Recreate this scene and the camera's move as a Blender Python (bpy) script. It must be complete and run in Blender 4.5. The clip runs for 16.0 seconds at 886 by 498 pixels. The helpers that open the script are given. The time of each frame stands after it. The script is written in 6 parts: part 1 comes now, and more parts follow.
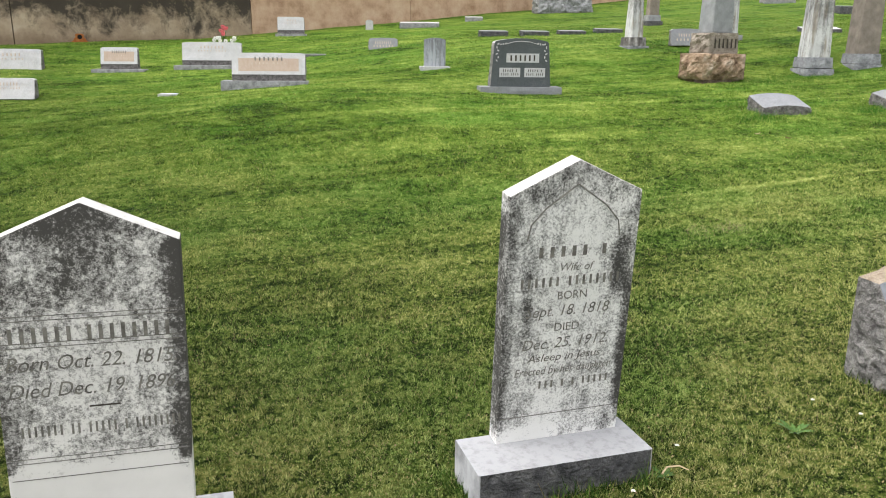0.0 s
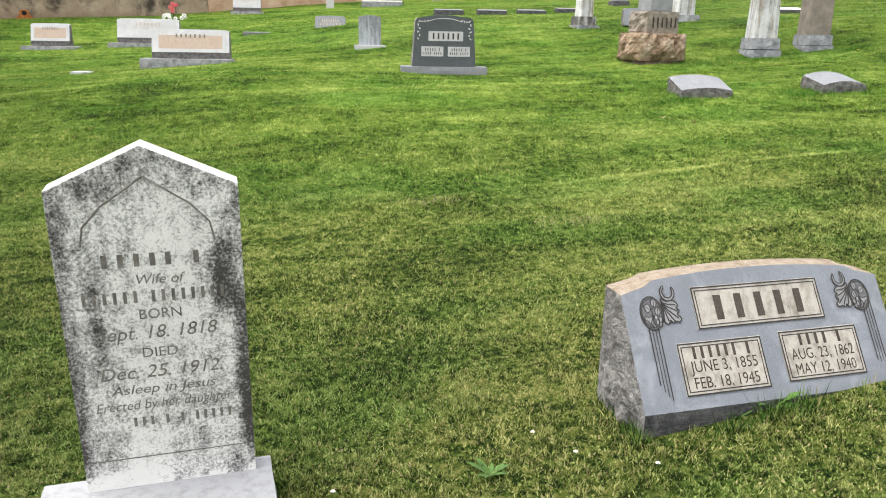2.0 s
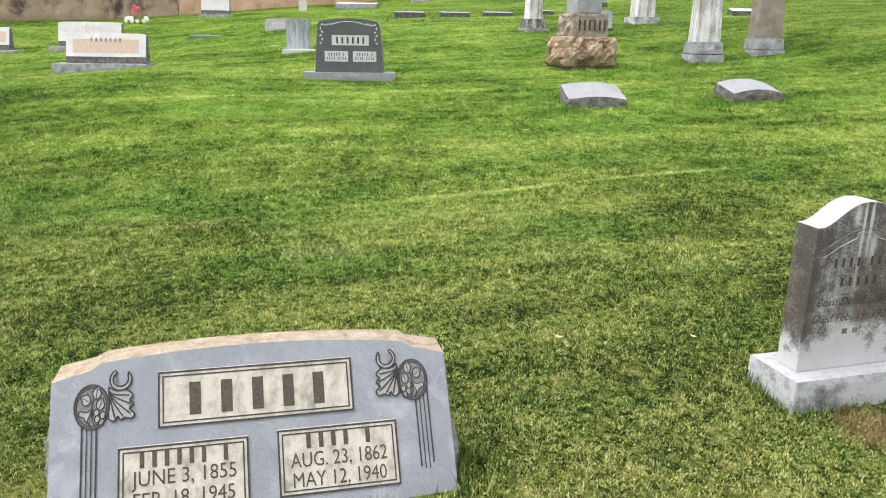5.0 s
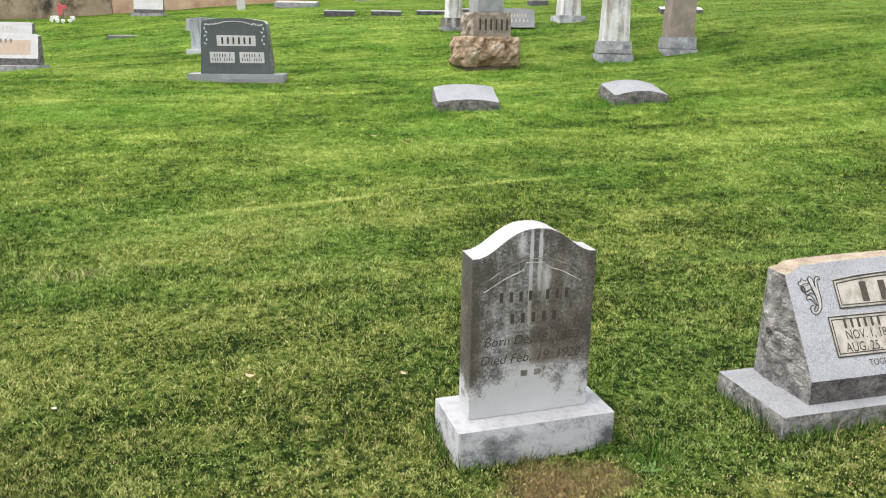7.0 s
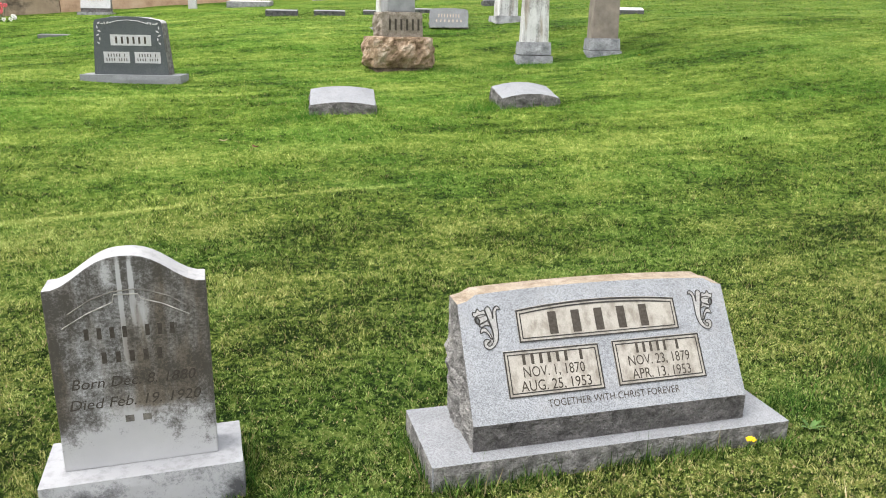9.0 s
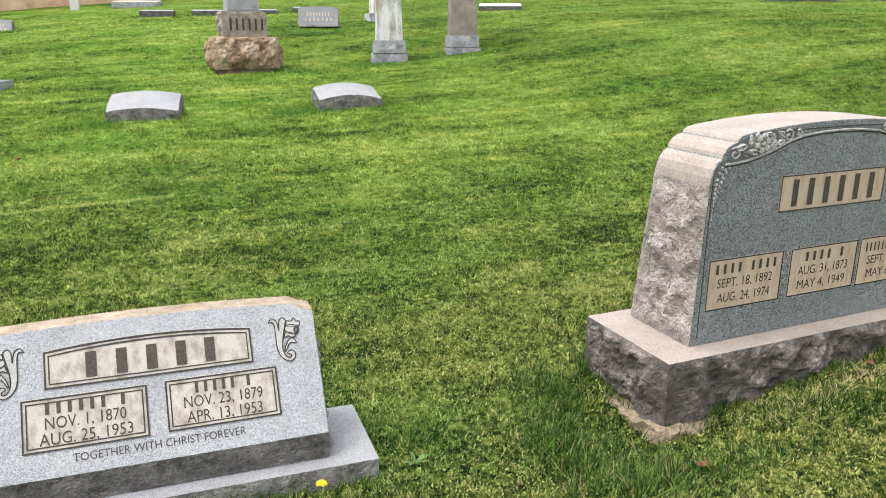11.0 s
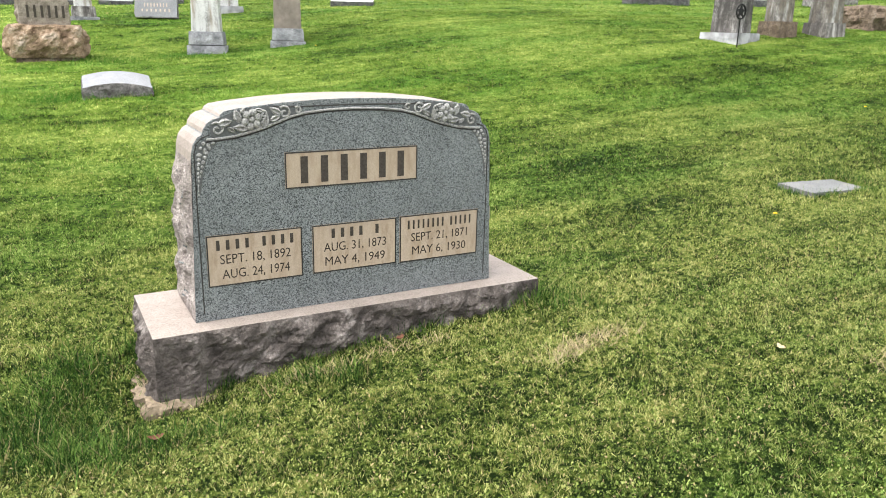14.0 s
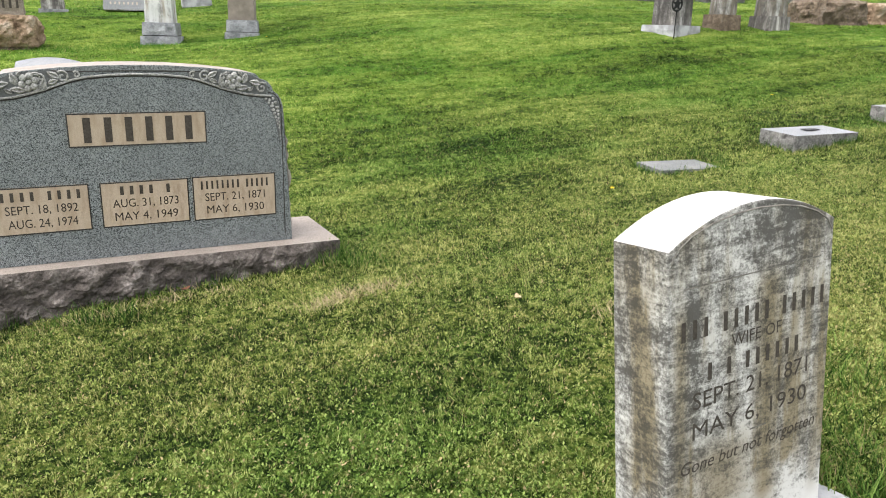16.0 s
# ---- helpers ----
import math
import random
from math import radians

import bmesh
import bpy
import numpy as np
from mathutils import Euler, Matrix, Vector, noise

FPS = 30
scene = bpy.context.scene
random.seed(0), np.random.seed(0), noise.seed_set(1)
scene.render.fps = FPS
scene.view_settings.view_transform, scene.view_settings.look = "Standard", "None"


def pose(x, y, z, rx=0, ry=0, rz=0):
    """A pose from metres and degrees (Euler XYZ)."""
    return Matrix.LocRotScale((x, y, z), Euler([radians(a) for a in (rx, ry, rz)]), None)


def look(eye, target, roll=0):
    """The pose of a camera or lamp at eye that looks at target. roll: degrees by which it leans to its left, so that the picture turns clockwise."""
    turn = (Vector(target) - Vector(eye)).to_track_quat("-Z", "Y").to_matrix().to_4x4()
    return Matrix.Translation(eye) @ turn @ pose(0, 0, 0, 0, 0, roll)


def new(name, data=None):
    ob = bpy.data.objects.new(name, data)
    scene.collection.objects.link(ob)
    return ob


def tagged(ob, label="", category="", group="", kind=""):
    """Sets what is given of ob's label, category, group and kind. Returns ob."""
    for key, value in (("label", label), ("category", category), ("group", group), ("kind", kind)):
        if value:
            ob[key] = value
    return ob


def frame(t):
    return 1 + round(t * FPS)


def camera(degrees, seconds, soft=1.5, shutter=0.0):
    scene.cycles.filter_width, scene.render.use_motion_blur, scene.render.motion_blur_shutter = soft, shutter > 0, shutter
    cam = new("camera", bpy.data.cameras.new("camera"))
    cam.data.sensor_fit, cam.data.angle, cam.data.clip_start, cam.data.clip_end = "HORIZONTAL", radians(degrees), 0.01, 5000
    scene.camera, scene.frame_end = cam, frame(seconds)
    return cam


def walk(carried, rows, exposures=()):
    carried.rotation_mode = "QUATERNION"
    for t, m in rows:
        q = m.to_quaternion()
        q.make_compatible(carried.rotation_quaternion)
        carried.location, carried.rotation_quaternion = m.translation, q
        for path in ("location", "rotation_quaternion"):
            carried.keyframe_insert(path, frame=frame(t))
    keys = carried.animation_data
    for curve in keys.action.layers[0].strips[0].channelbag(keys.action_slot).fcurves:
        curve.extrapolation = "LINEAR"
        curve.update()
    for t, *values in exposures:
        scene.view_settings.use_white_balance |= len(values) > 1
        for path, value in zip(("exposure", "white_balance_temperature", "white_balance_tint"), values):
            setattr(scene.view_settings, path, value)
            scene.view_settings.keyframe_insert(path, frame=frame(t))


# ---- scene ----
cam = camera(60.7, 16.0, soft=1.0)
PATH = [
    (0, (0.11, 0.057, 1.591), (0.092, 1.989, 1.075), 0.6),
    (0.5, (0.412, 0.228, 1.618), (0.399, 2.16, 1.101), 0.7),
    (1, (0.677, 0.34, 1.601), (0.674, 2.271, 1.079), 0.6),
    (1.5, (0.951, 0.43, 1.583), (0.953, 2.354, 1.035), 0.8),
    (2, (1.226, 0.536, 1.547), (1.207, 2.456, 0.988), 1.0),
    (2.5, (1.516, 0.652, 1.548), (1.44, 2.57, 0.989), 0.9),
    (3, (1.819, 0.745, 1.539), (1.722, 2.663, 0.98), 0.7),
    (3.5, (2.091, 0.823, 1.562), (1.976, 2.741, 1.006), 0.9),
    (4, (2.402, 0.989, 1.577), (2.285, 2.905, 1.018), 0.8),
    (4.2, (2.492, 1.031, 1.584), (2.374, 2.948, 1.026), 0.8),
    (6.3, (3.581, 1.477, 1.603), (3.511, 3.397, 1.048), 1.0),
    (6.5, (3.688, 1.514, 1.608), (3.619, 3.433, 1.049), 0.9),
    (7, (4.012, 1.608, 1.625), (3.946, 3.527, 1.066), 0.8),
    (7.5, (4.258, 1.648, 1.644), (4.192, 3.568, 1.087), 0.9),
    (8, (4.56, 1.753, 1.626), (4.496, 3.673, 1.07), 0.8),
    (8.2, (4.662, 1.802, 1.628), (4.599, 3.722, 1.07), 0.9),
    (10.3, (5.92, 2.134, 1.65), (5.888, 4.054, 1.092), 0.6),
    (10.5, (6.018, 2.17, 1.646), (6.013, 4.091, 1.087), 0.6),
    (11, (6.327, 2.215, 1.662), (6.406, 4.133, 1.099), 0.2),
    (11.5, (6.597, 2.232, 1.667), (6.735, 4.146, 1.103), 0.4),
    (12, (6.871, 2.265, 1.648), (7.052, 4.175, 1.085), 0.7),
    (12.5, (7.11, 2.264, 1.643), (7.311, 4.173, 1.081), 0.8),
    (13, (7.357, 2.199, 1.632), (7.583, 4.105, 1.071), 0.9),
    (13.5, (7.585, 2.12, 1.609), (7.826, 4.024, 1.048), 1.1),
    (14, (7.835, 2.063, 1.6), (8.087, 3.966, 1.041), 1.4),
    (14.5, (8.057, 1.976, 1.614), (8.309, 3.88, 1.055), 1.5),
    (15, (8.312, 1.859, 1.601), (8.566, 3.762, 1.042), 1.6),
    (15.5, (8.53, 1.75, 1.564), (8.766, 3.655, 1.003), 1.7),
    (16, (8.757, 1.701, 1.523), (8.969, 3.609, 0.962), 1.6),
]
walk(cam, [(t, look(eye, target, roll)) for t, eye, target, roll in PATH],
     exposures=((0.0, 1.36), (1.0, 1.55), (2.0, 1.57), (3.0, 1.57), (4.0, 1.70), (7.5, 1.62), (8.5, 1.64), (11.0, 1.72), (13.0, 1.90), (14.5, 1.95), (16.0, 1.72)))

# ---- light ----
SUN_UP, SUN_FROM = 66.0, 200.0        # elevation; bearing from +x, counter-clockwise
world = bpy.data.worlds.new("sky")
scene.world = world
world.use_nodes = True
wn, wl = world.node_tree.nodes, world.node_tree.links
sky = wn.new("ShaderNodeTexSky")
sky.sky_type = "NISHITA"
sky.sun_disc = False
sky.sun_elevation = radians(SUN_UP)
sky.sun_rotation = radians(90 - SUN_FROM)
sky.air_density, sky.dust_density, sky.ozone_density = 1.0, 3.0, 1.0
sky_grey = wn.new("ShaderNodeHueSaturation")
sky_grey.inputs["Saturation"].default_value = 0.12
wl.new(sky.outputs[0], sky_grey.inputs["Color"])
wl.new(sky_grey.outputs[0], wn["Background"].inputs[0])
wn["Background"].inputs[1].default_value = 0.15
sun_data = bpy.data.lights.new("sun", "SUN")
sun_data.energy, sun_data.angle, sun_data.color = 0.7, radians(40), (1.0, 0.92, 0.80)
sun = new("sun", sun_data)
sun_dir = Vector((math.cos(radians(SUN_FROM)) * math.cos(radians(SUN_UP)),
                  math.sin(radians(SUN_FROM)) * math.cos(radians(SUN_UP)), math.sin(radians(SUN_UP))))
sun.matrix_world = look(sun_dir * 60, (0, 0, 0))


# ---- materials ----
class Mat:
    """A node material with short helpers."""

    def __init__(self, name, rough=0.8, metal=0.0, spec=0.3):
        self.m = bpy.data.materials.new(name)
        self.m.use_nodes = True
        self.t = self.m.node_tree
        self.b = self.t.nodes["Principled BSDF"]
        self.b.inputs["Roughness"].default_value = rough
        self.b.inputs["Metallic"].default_value = metal
        self.b.inputs["Specular IOR Level"].default_value = spec

    def n(self, kind, **kw):
        node = self.t.nodes.new("ShaderNode" + kind)
        for k, v in kw.items():
            if k in node.inputs:
                node.inputs[k].default_value = v
        return node

    def link(self, a, b):
        self.t.links.new(a, b)

    def coords(self, scale=(1, 1, 1), world_space=False):
        if world_space:
            src = self.n("NewGeometry").outputs["Position"]
        else:
            src = self.n("TexCoord").outputs["Object"]
        mp = self.n("Mapping")
        mp.inputs["Scale"].default_value = scale
        self.link(src, mp.inputs[0])
        return mp.outputs[0]

    def noise(self, scale, detail=4.0, rough=0.55, vec=None, dist=0.0):
        nz = self.n("TexNoise", Scale=scale, Detail=detail, Roughness=rough, Distortion=dist)
        self.link(vec if vec is not None else self.coords(), nz.inputs["Vector"])
        return nz.outputs["Fac"]

    def ramp(self, fac, *stops):
        r = self.n("ValToRGB")
        el = r.color_ramp.elements
        while len(el) < len(stops):
            el.new(0.5)
        for e, (p, c) in zip(el, stops):
            e.position = p
            e.color = (*c, 1) if isinstance(c, tuple) else (c, c, c, 1)
        self.link(fac, r.inputs[0])
        return r.outputs[0]

    def mix(self, fac, a, b, mode="MIX"):
        m = self.n("Mix")
        m.data_type, m.blend_type = "RGBA", mode
        for val, sock in ((fac, m.inputs[0]), (a, m.inputs[6]), (b, m.inputs[7])):
            if isinstance(val, (int, float)):
                sock.default_value = val if sock == m.inputs[0] else (val, val, val, 1)
            elif isinstance(val, tuple):
                sock.default_value = (*val, 1)
            else:
                self.link(val, sock)
        return m.outputs[2]

    def math(self, op, a, b=0.0, clamp=True):
        m = self.n("Math")
        m.operation, m.use_clamp = op, clamp
        for val, sock in ((a, m.inputs[0]), (b, m.inputs[1])):
            if isinstance(val, (int, float)):
                sock.default_value = val
            else:
                self.link(val, sock)
        return m.outputs[0]

    def color(self, c):
        if isinstance(c, tuple):
            self.b.inputs["Base Color"].default_value = (*c, 1)
        else:
            self.link(c, self.b.inputs["Base Color"])

    def bump(self, fac, strength=0.3, dist=0.01):
        bp = self.n("Bump", Strength=strength, Distance=dist)
        self.link(fac, bp.inputs["Height"])
        self.link(bp.outputs[0], self.b.inputs["Normal"])


def granite(name, light, dark, speck=340.0, stain=(0.30, 0.24, 0.17), stain_amount=0.25, rough=0.6, relief=0.05):
    """Speckled granite: fine mineral grains, some larger crystals, broad tone changes, a little brown weathering."""
    m = Mat(name, rough, spec=0.35)
    v = m.coords()
    half = tuple(0.5 * a + 0.5 * b for a, b in zip(light, dark))
    cells = m.n("TexVoronoi", Scale=speck)
    m.link(v, cells.inputs["Vector"])
    one = m.n("SeparateColor")
    m.link(cells.outputs["Color"], one.inputs[0])
    g = m.math("ADD", m.math("MULTIPLY", one.outputs[0], 0.75, False), m.math("MULTIPLY", m.noise(speck * 0.3, 4.0, 0.8, v), 0.5, False), False)
    grain = m.ramp(g, (0.30, dark), (0.58, half), (0.95, light))
    tone = m.ramp(m.noise(5.0, 6.0, 0.65, v), (0.3, 0.80), (0.7, 1.10))
    base = m.mix(1.0, grain, tone, "MULTIPLY")
    spots = m.ramp(m.noise(9.0, 6.0, 0.65, v, 0.6), (0.52, 0.0), (0.72, 1.0))
    base = m.mix(m.math("MULTIPLY", spots, stain_amount), base, stain)
    m.color(base)
    m.bump(m.noise(200.0, 4.0, 0.6, v), relief, 0.003)
    return m.m


def rock(name, light, dark, crack, scale=14.0, relief=0.9):
    """Rock-pitched, broken stone: chipped facets in rough layers."""
    m = Mat(name, 0.85, spec=0.2)
    v = m.coords()
    a = m.ramp(m.noise(scale, 8.0, 0.7, v, 0.4), (0.34, dark), (0.54, light), (0.72, crack))
    b = m.ramp(m.noise(scale * 11, 4.0, 0.8, v), (0.32, 0.55), (0.68, 1.25))
    m.color(m.mix(1.0, a, b, "MULTIPLY"))
    warp = m.n("TexNoise", Scale=scale * 1.2, Detail=4.0, Roughness=0.6)
    m.link(m.coords((1.0, 1.0, 1.2)), warp.inputs["Vector"])
    bent = m.n("VectorMath")
    bent.operation = "MULTIPLY_ADD"
    bent.inputs[1].default_value = (0.16, 0.16, 0.16)
    m.link(warp.outputs["Color"], bent.inputs[0])
    m.link(m.coords((1.0, 1.0, 1.2)), bent.inputs[2])
    chip = m.n("TexVoronoi", Scale=scale * 0.9)
    m.link(bent.outputs[0], chip.inputs["Vector"])
    chip2 = m.n("TexVoronoi", Scale=scale * 2.6)
    m.link(bent.outputs[0], chip2.inputs["Vector"])
    h = m.math("ADD", chip.outputs["Distance"], m.math("MULTIPLY", chip2.outputs["Distance"], 0.4, False), False)
    h = m.math("ADD", h, m.math("MULTIPLY", m.noise(scale * 5, 6.0, 0.75, v), 0.6, False), False)
    m.bump(h, relief, 0.03)
    return m.m


def marble(name, clean, grime, half_width, top, black=0.9, brown=None, streak=0.5, low=0.0, heavy=0.0, birch=0.0, brown_cut=0.38, grit=1.7, blot=7.0, runs=(), ochre=()):
    """Old white marble with black lichen that gathers at the head and the margins of the slab, and runs down in streaks.
    half_width and top: the slab's own measures; low: height under which it was kept clean."""
    m = Mat(name, 0.7, spec=0.3)
    v = m.coords()
    sep = m.n("SeparateXYZ")
    m.link(v, sep.inputs[0])
    edge = m.math("DIVIDE", m.math("ABSOLUTE", sep.outputs[0], 0, False), half_width, False)
    edge = m.math("POWER", edge, 4.0, False)
    high = m.math("SUBTRACT", sep.outputs[2], top - 0.32, False)
    high = m.math("MULTIPLY", high, 2.2)
    load = m.math("ADD", m.math("MULTIPLY", edge, 0.22), m.math("MULTIPLY", high, 0.42), False)
    vs = m.coords((1.0, 1.0, 0.12))
    streaks = m.noise(16.0, 5.0, 0.65, vs)
    blotch = m.noise(blot, 6.0 if grit > 1 else 3.0, 0.7 if grit > 1 else 0.5, v, 0.3)
    fine = m.noise(120.0, 4.0, 0.85, v)
    clump = m.noise(28.0, 5.0, 0.75, v, 0.4)
    s = m.math("ADD", m.math("MULTIPLY", streaks, streak, False), m.math("MULTIPLY", blotch, 1.0 - streak, False), False)
    s = m.math("ADD", m.math("MULTIPLY", m.math("SUBTRACT", s, 0.5, False), 2.3, False), 0.36 + heavy, False)
    s = m.math("ADD", s, m.math("MULTIPLY", m.math("SUBTRACT", clump, 0.5, False), 0.5 * grit, False), False)
    s = m.math("ADD", s, load, False)
    s = m.math("ADD", s, m.math("MULTIPLY", m.math("SUBTRACT", fine, 0.5, False), grit, False), False)
    if birch:
        flakes = m.noise(26.0, 6.0, 0.75, m.coords((0.5, 0.5, 1.8)), 0.8)
        s = m.math("ADD", s, m.math("MULTIPLY", m.math("SUBTRACT", flakes, 0.5, False), birch, False), False)
    if low:
        ragged = m.math("ADD", sep.outputs[2], m.math("MULTIPLY", m.math("SUBTRACT", m.noise(9.0, 4.0, 0.7, v), 0.5, False), 0.22, False), False)
        lift = m.math("MULTIPLY", m.math("SUBTRACT", low + 0.02, ragged, False), 9.0)
        s = m.math("SUBTRACT", s, lift, False)

    def strip(x0, w, z0, z1):
        d = m.math("DIVIDE", m.math("SUBTRACT", m.math("ADD", sep.outputs[0], m.math("MULTIPLY", m.math("SUBTRACT", clump, 0.5, False), 0.5 * w, False), False), x0, False), w, False)
        d = m.math("POWER", m.math("SUBTRACT", 1.0, m.math("MULTIPLY", d, d, False)), 1.5)
        up_ = m.math("MULTIPLY", m.math("SUBTRACT", sep.outputs[2], z0, False), 14.0)
        return m.math("MULTIPLY", m.math("MULTIPLY", d, up_), m.math("MULTIPLY", m.math("SUBTRACT", z1, sep.outputs[2], False), 14.0))

    for x0, w, z0, z1, force in runs:
        s = m.math("ADD", s, m.math("MULTIPLY", strip(x0, w, z0, z1), force, False), False)
    mask = m.ramp(s, (0.38, 0.0), (0.98, 1.0))
    veil = m.ramp(m.math("ADD", s, 0.0, False), (0.26, 0.0), (0.58, 1.0))
    tone = m.ramp(m.noise(3.0, 5.0, 0.6, v), (0.3, tuple(c * 0.82 for c in clean)), (0.7, clean))
    base = m.mix(m.math("MULTIPLY", veil, 0.45), tone, tuple(0.45 * c + 0.55 * g for c, g in zip(clean, grime)))
    if brown:
        bm_ = m.ramp(m.noise(11.0, 5.0, 0.6, m.coords((1.0, 1.0, 0.14))), (brown_cut, 0.0), (brown_cut + 0.16, 1.0))
        if low:
            bm_ = m.math("MULTIPLY", bm_, m.ramp(m.math("SUBTRACT", ragged, low, False), (0.0, 0.0), (0.05, 1.0)))
        for x0, w, z0, z1, force in ochre:
            bm_ = m.math("MAXIMUM", bm_, m.math("MULTIPLY", strip(x0, w, z0, z1), force))
        base = m.mix(m.math("MULTIPLY", bm_, 0.8), base, brown)
    base = m.mix(m.math("MULTIPLY", mask, black), base, grime)
    # the upward faces get a paler mottled tone without the black
    nrm = m.n("SeparateXYZ")
    m.link(m.n("NewGeometry").outputs["Normal"], nrm.inputs[0])
    up = m.ramp(nrm.outputs[2], (0.35, 0.0), (0.6, 1.0))
    pale_up = m.mix(m.ramp(m.noise(24.0, 5.0, 0.7, v), (0.48, 0.0), (0.72, 0.8)), tuple(0.74 * c for c in clean), tuple(0.42 * c for c in clean))
    base = m.mix(up, base, pale_up)
    m.color(base)
    m.bump(m.math("ADD", fine, m.math("MULTIPLY", clump, 0.9, False), False), 0.3, 0.006)
    return m.m


def plain(name, col, rough=0.7, vary=0.25, scale=40.0, metal=0.0, relief=0.15):
    m = Mat(name, rough, metal)
    v = m.coords()
    lo, hi = tuple(c * (1 - vary) for c in col), tuple(min(1.0, c * (1 + vary)) for c in col)
    m.color(m.ramp(m.noise(scale, 5.0, 0.65, v), (0.3, lo), (0.7, hi)))
    m.bump(m.noise(scale * 4, 3.0, 0.6, v), relief, 0.003)
    return m.m


def panel_mat(name, col, stain):
    m = Mat(name, 0.85, spec=0.2)
    v = m.coords()
    a = m.ramp(m.noise(300.0, 2.0, 0.7, v), (0.35, tuple(c * 0.8 for c in col)), (0.65, col))
    b = m.ramp(m.noise(26.0, 6.0, 0.7, m.coords((1, 1, 0.25))), (0.44, 0.0), (0.70, 0.85))
    m.color(m.mix(b, a, stain))
    m.bump(m.noise(350.0, 2.0, 0.6, v), 0.2, 0.002)
    return m.m


def turf_colour(m, world_vec):
    """Broad patches, mown streaks and dry spots of the lawn, by place."""
    big = m.noise(0.55, 4.0, 0.6, world_vec)
    mid = m.noise(2.6, 5.0, 0.65, world_vec)
    rot = m.n("Mapping")
    rot.vector_type = "TEXTURE"
    rot.inputs["Rotation"].default_value = (0, 0, radians(20))
    rot.inputs["Scale"].default_value = (3.2, 0.42, 1)
    m.link(world_vec, rot.inputs[0])
    lines = m.noise(1.0, 3.0, 0.55, rot.outputs[0])
    s = m.math("ADD", m.math("MULTIPLY", m.math("SUBTRACT", big, 0.5, False), 0.6, False), m.math("MULTIPLY", m.math("SUBTRACT", mid, 0.5, False), 0.5, False), False)
    s = m.math("ADD", s, 0.36, False)
    clumps = m.math("SUBTRACT", m.noise(9.0, 3.0, 0.6, world_vec), 0.5, False)
    s = m.math("ADD", s, m.math("MULTIPLY", clumps, 0.6, False), False)
    s = m.math("ADD", s, m.math("MULTIPLY", m.math("SUBTRACT", lines, 0.5, False), 0.5, False), False)
    rows = m.n("Mapping")
    rows.vector_type = "TEXTURE"
    rows.inputs["Rotation"].default_value = (0, 0, radians(17))
    rows.inputs["Scale"].default_value = (0.75, 0.13, 1)
    m.link(world_vec, rows.inputs[0])
    sep = m.n("SeparateXYZ")
    m.link(world_vec, sep.inputs[0])
    away = m.math("MULTIPLY", m.math("SUBTRACT", sep.outputs[1], m.math("MULTIPLY", sep.outputs[0], 0.19, False), False), 0.1, False)
    combed = m.ramp(away, (0.30, 0.4), (0.45, 0.6), (0.62, 0.5), (0.85, 0.32))
    s = m.math("ADD", s, m.math("MULTIPLY", m.math("SUBTRACT", m.noise(1.0, 3.0, 0.6, rows.outputs[0]), 0.5, False), combed, False), False)
    s = m.math("ADD", s, 0.21, False)
    # small tufts, the shade between them mottled into the colour
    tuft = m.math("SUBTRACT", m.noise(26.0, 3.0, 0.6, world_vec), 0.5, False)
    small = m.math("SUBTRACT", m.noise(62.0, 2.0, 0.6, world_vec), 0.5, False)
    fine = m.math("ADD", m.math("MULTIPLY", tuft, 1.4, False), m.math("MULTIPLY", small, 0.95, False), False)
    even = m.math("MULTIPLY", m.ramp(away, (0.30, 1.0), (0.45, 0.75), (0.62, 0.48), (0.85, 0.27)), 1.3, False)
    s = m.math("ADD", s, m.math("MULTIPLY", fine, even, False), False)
    # the edge of one mower's pass, bleached
    wob = m.math("MULTIPLY", m.math("SUBTRACT", m.noise(1.4, 3.0, 0.6, world_vec), 0.5, False), 0.12, False)
    off = m.math("SUBTRACT", m.math("SUBTRACT", sep.outputs[1], m.math("MULTIPLY", sep.outputs[0], 0.405, False), False), 5.22, False)
    off = m.math("ABSOLUTE", m.math("ADD", off, wob, False), 0, False)
    strip = m.ramp(off, (0.0, 0.5), (0.05, 0.0))
    patchy = m.ramp(m.noise(0.8, 3.0, 0.6, world_vec), (0.36, 0.0), (0.50, 1.0))
    reach = m.ramp(m.math("MULTIPLY", sep.outputs[0], 0.1, False), (0.10, 0.15), (0.30, 1.0), (0.44, 1.0), (0.53, 0.0))
    s = m.math("ADD", s, m.math("MULTIPLY", m.math("MULTIPLY", strip, reach, False), patchy, False), False)
    return s, even


def lush(m, world_vec):
    """Drifts of richer, bluer green grass."""
    rot = m.n("Mapping")
    rot.vector_type = "TEXTURE"
    rot.inputs["Rotation"].default_value = (0, 0, radians(14))
    rot.inputs["Scale"].default_value = (1.9, 0.75, 1)
    rot.inputs["Location"].default_value = (3.0, 1.5, 0)
    m.link(world_vec, rot.inputs[0])
    return m.ramp(m.noise(1.0, 5.0, 0.62, rot.outputs[0]), (0.47, 0.0), (0.62, 1.0))


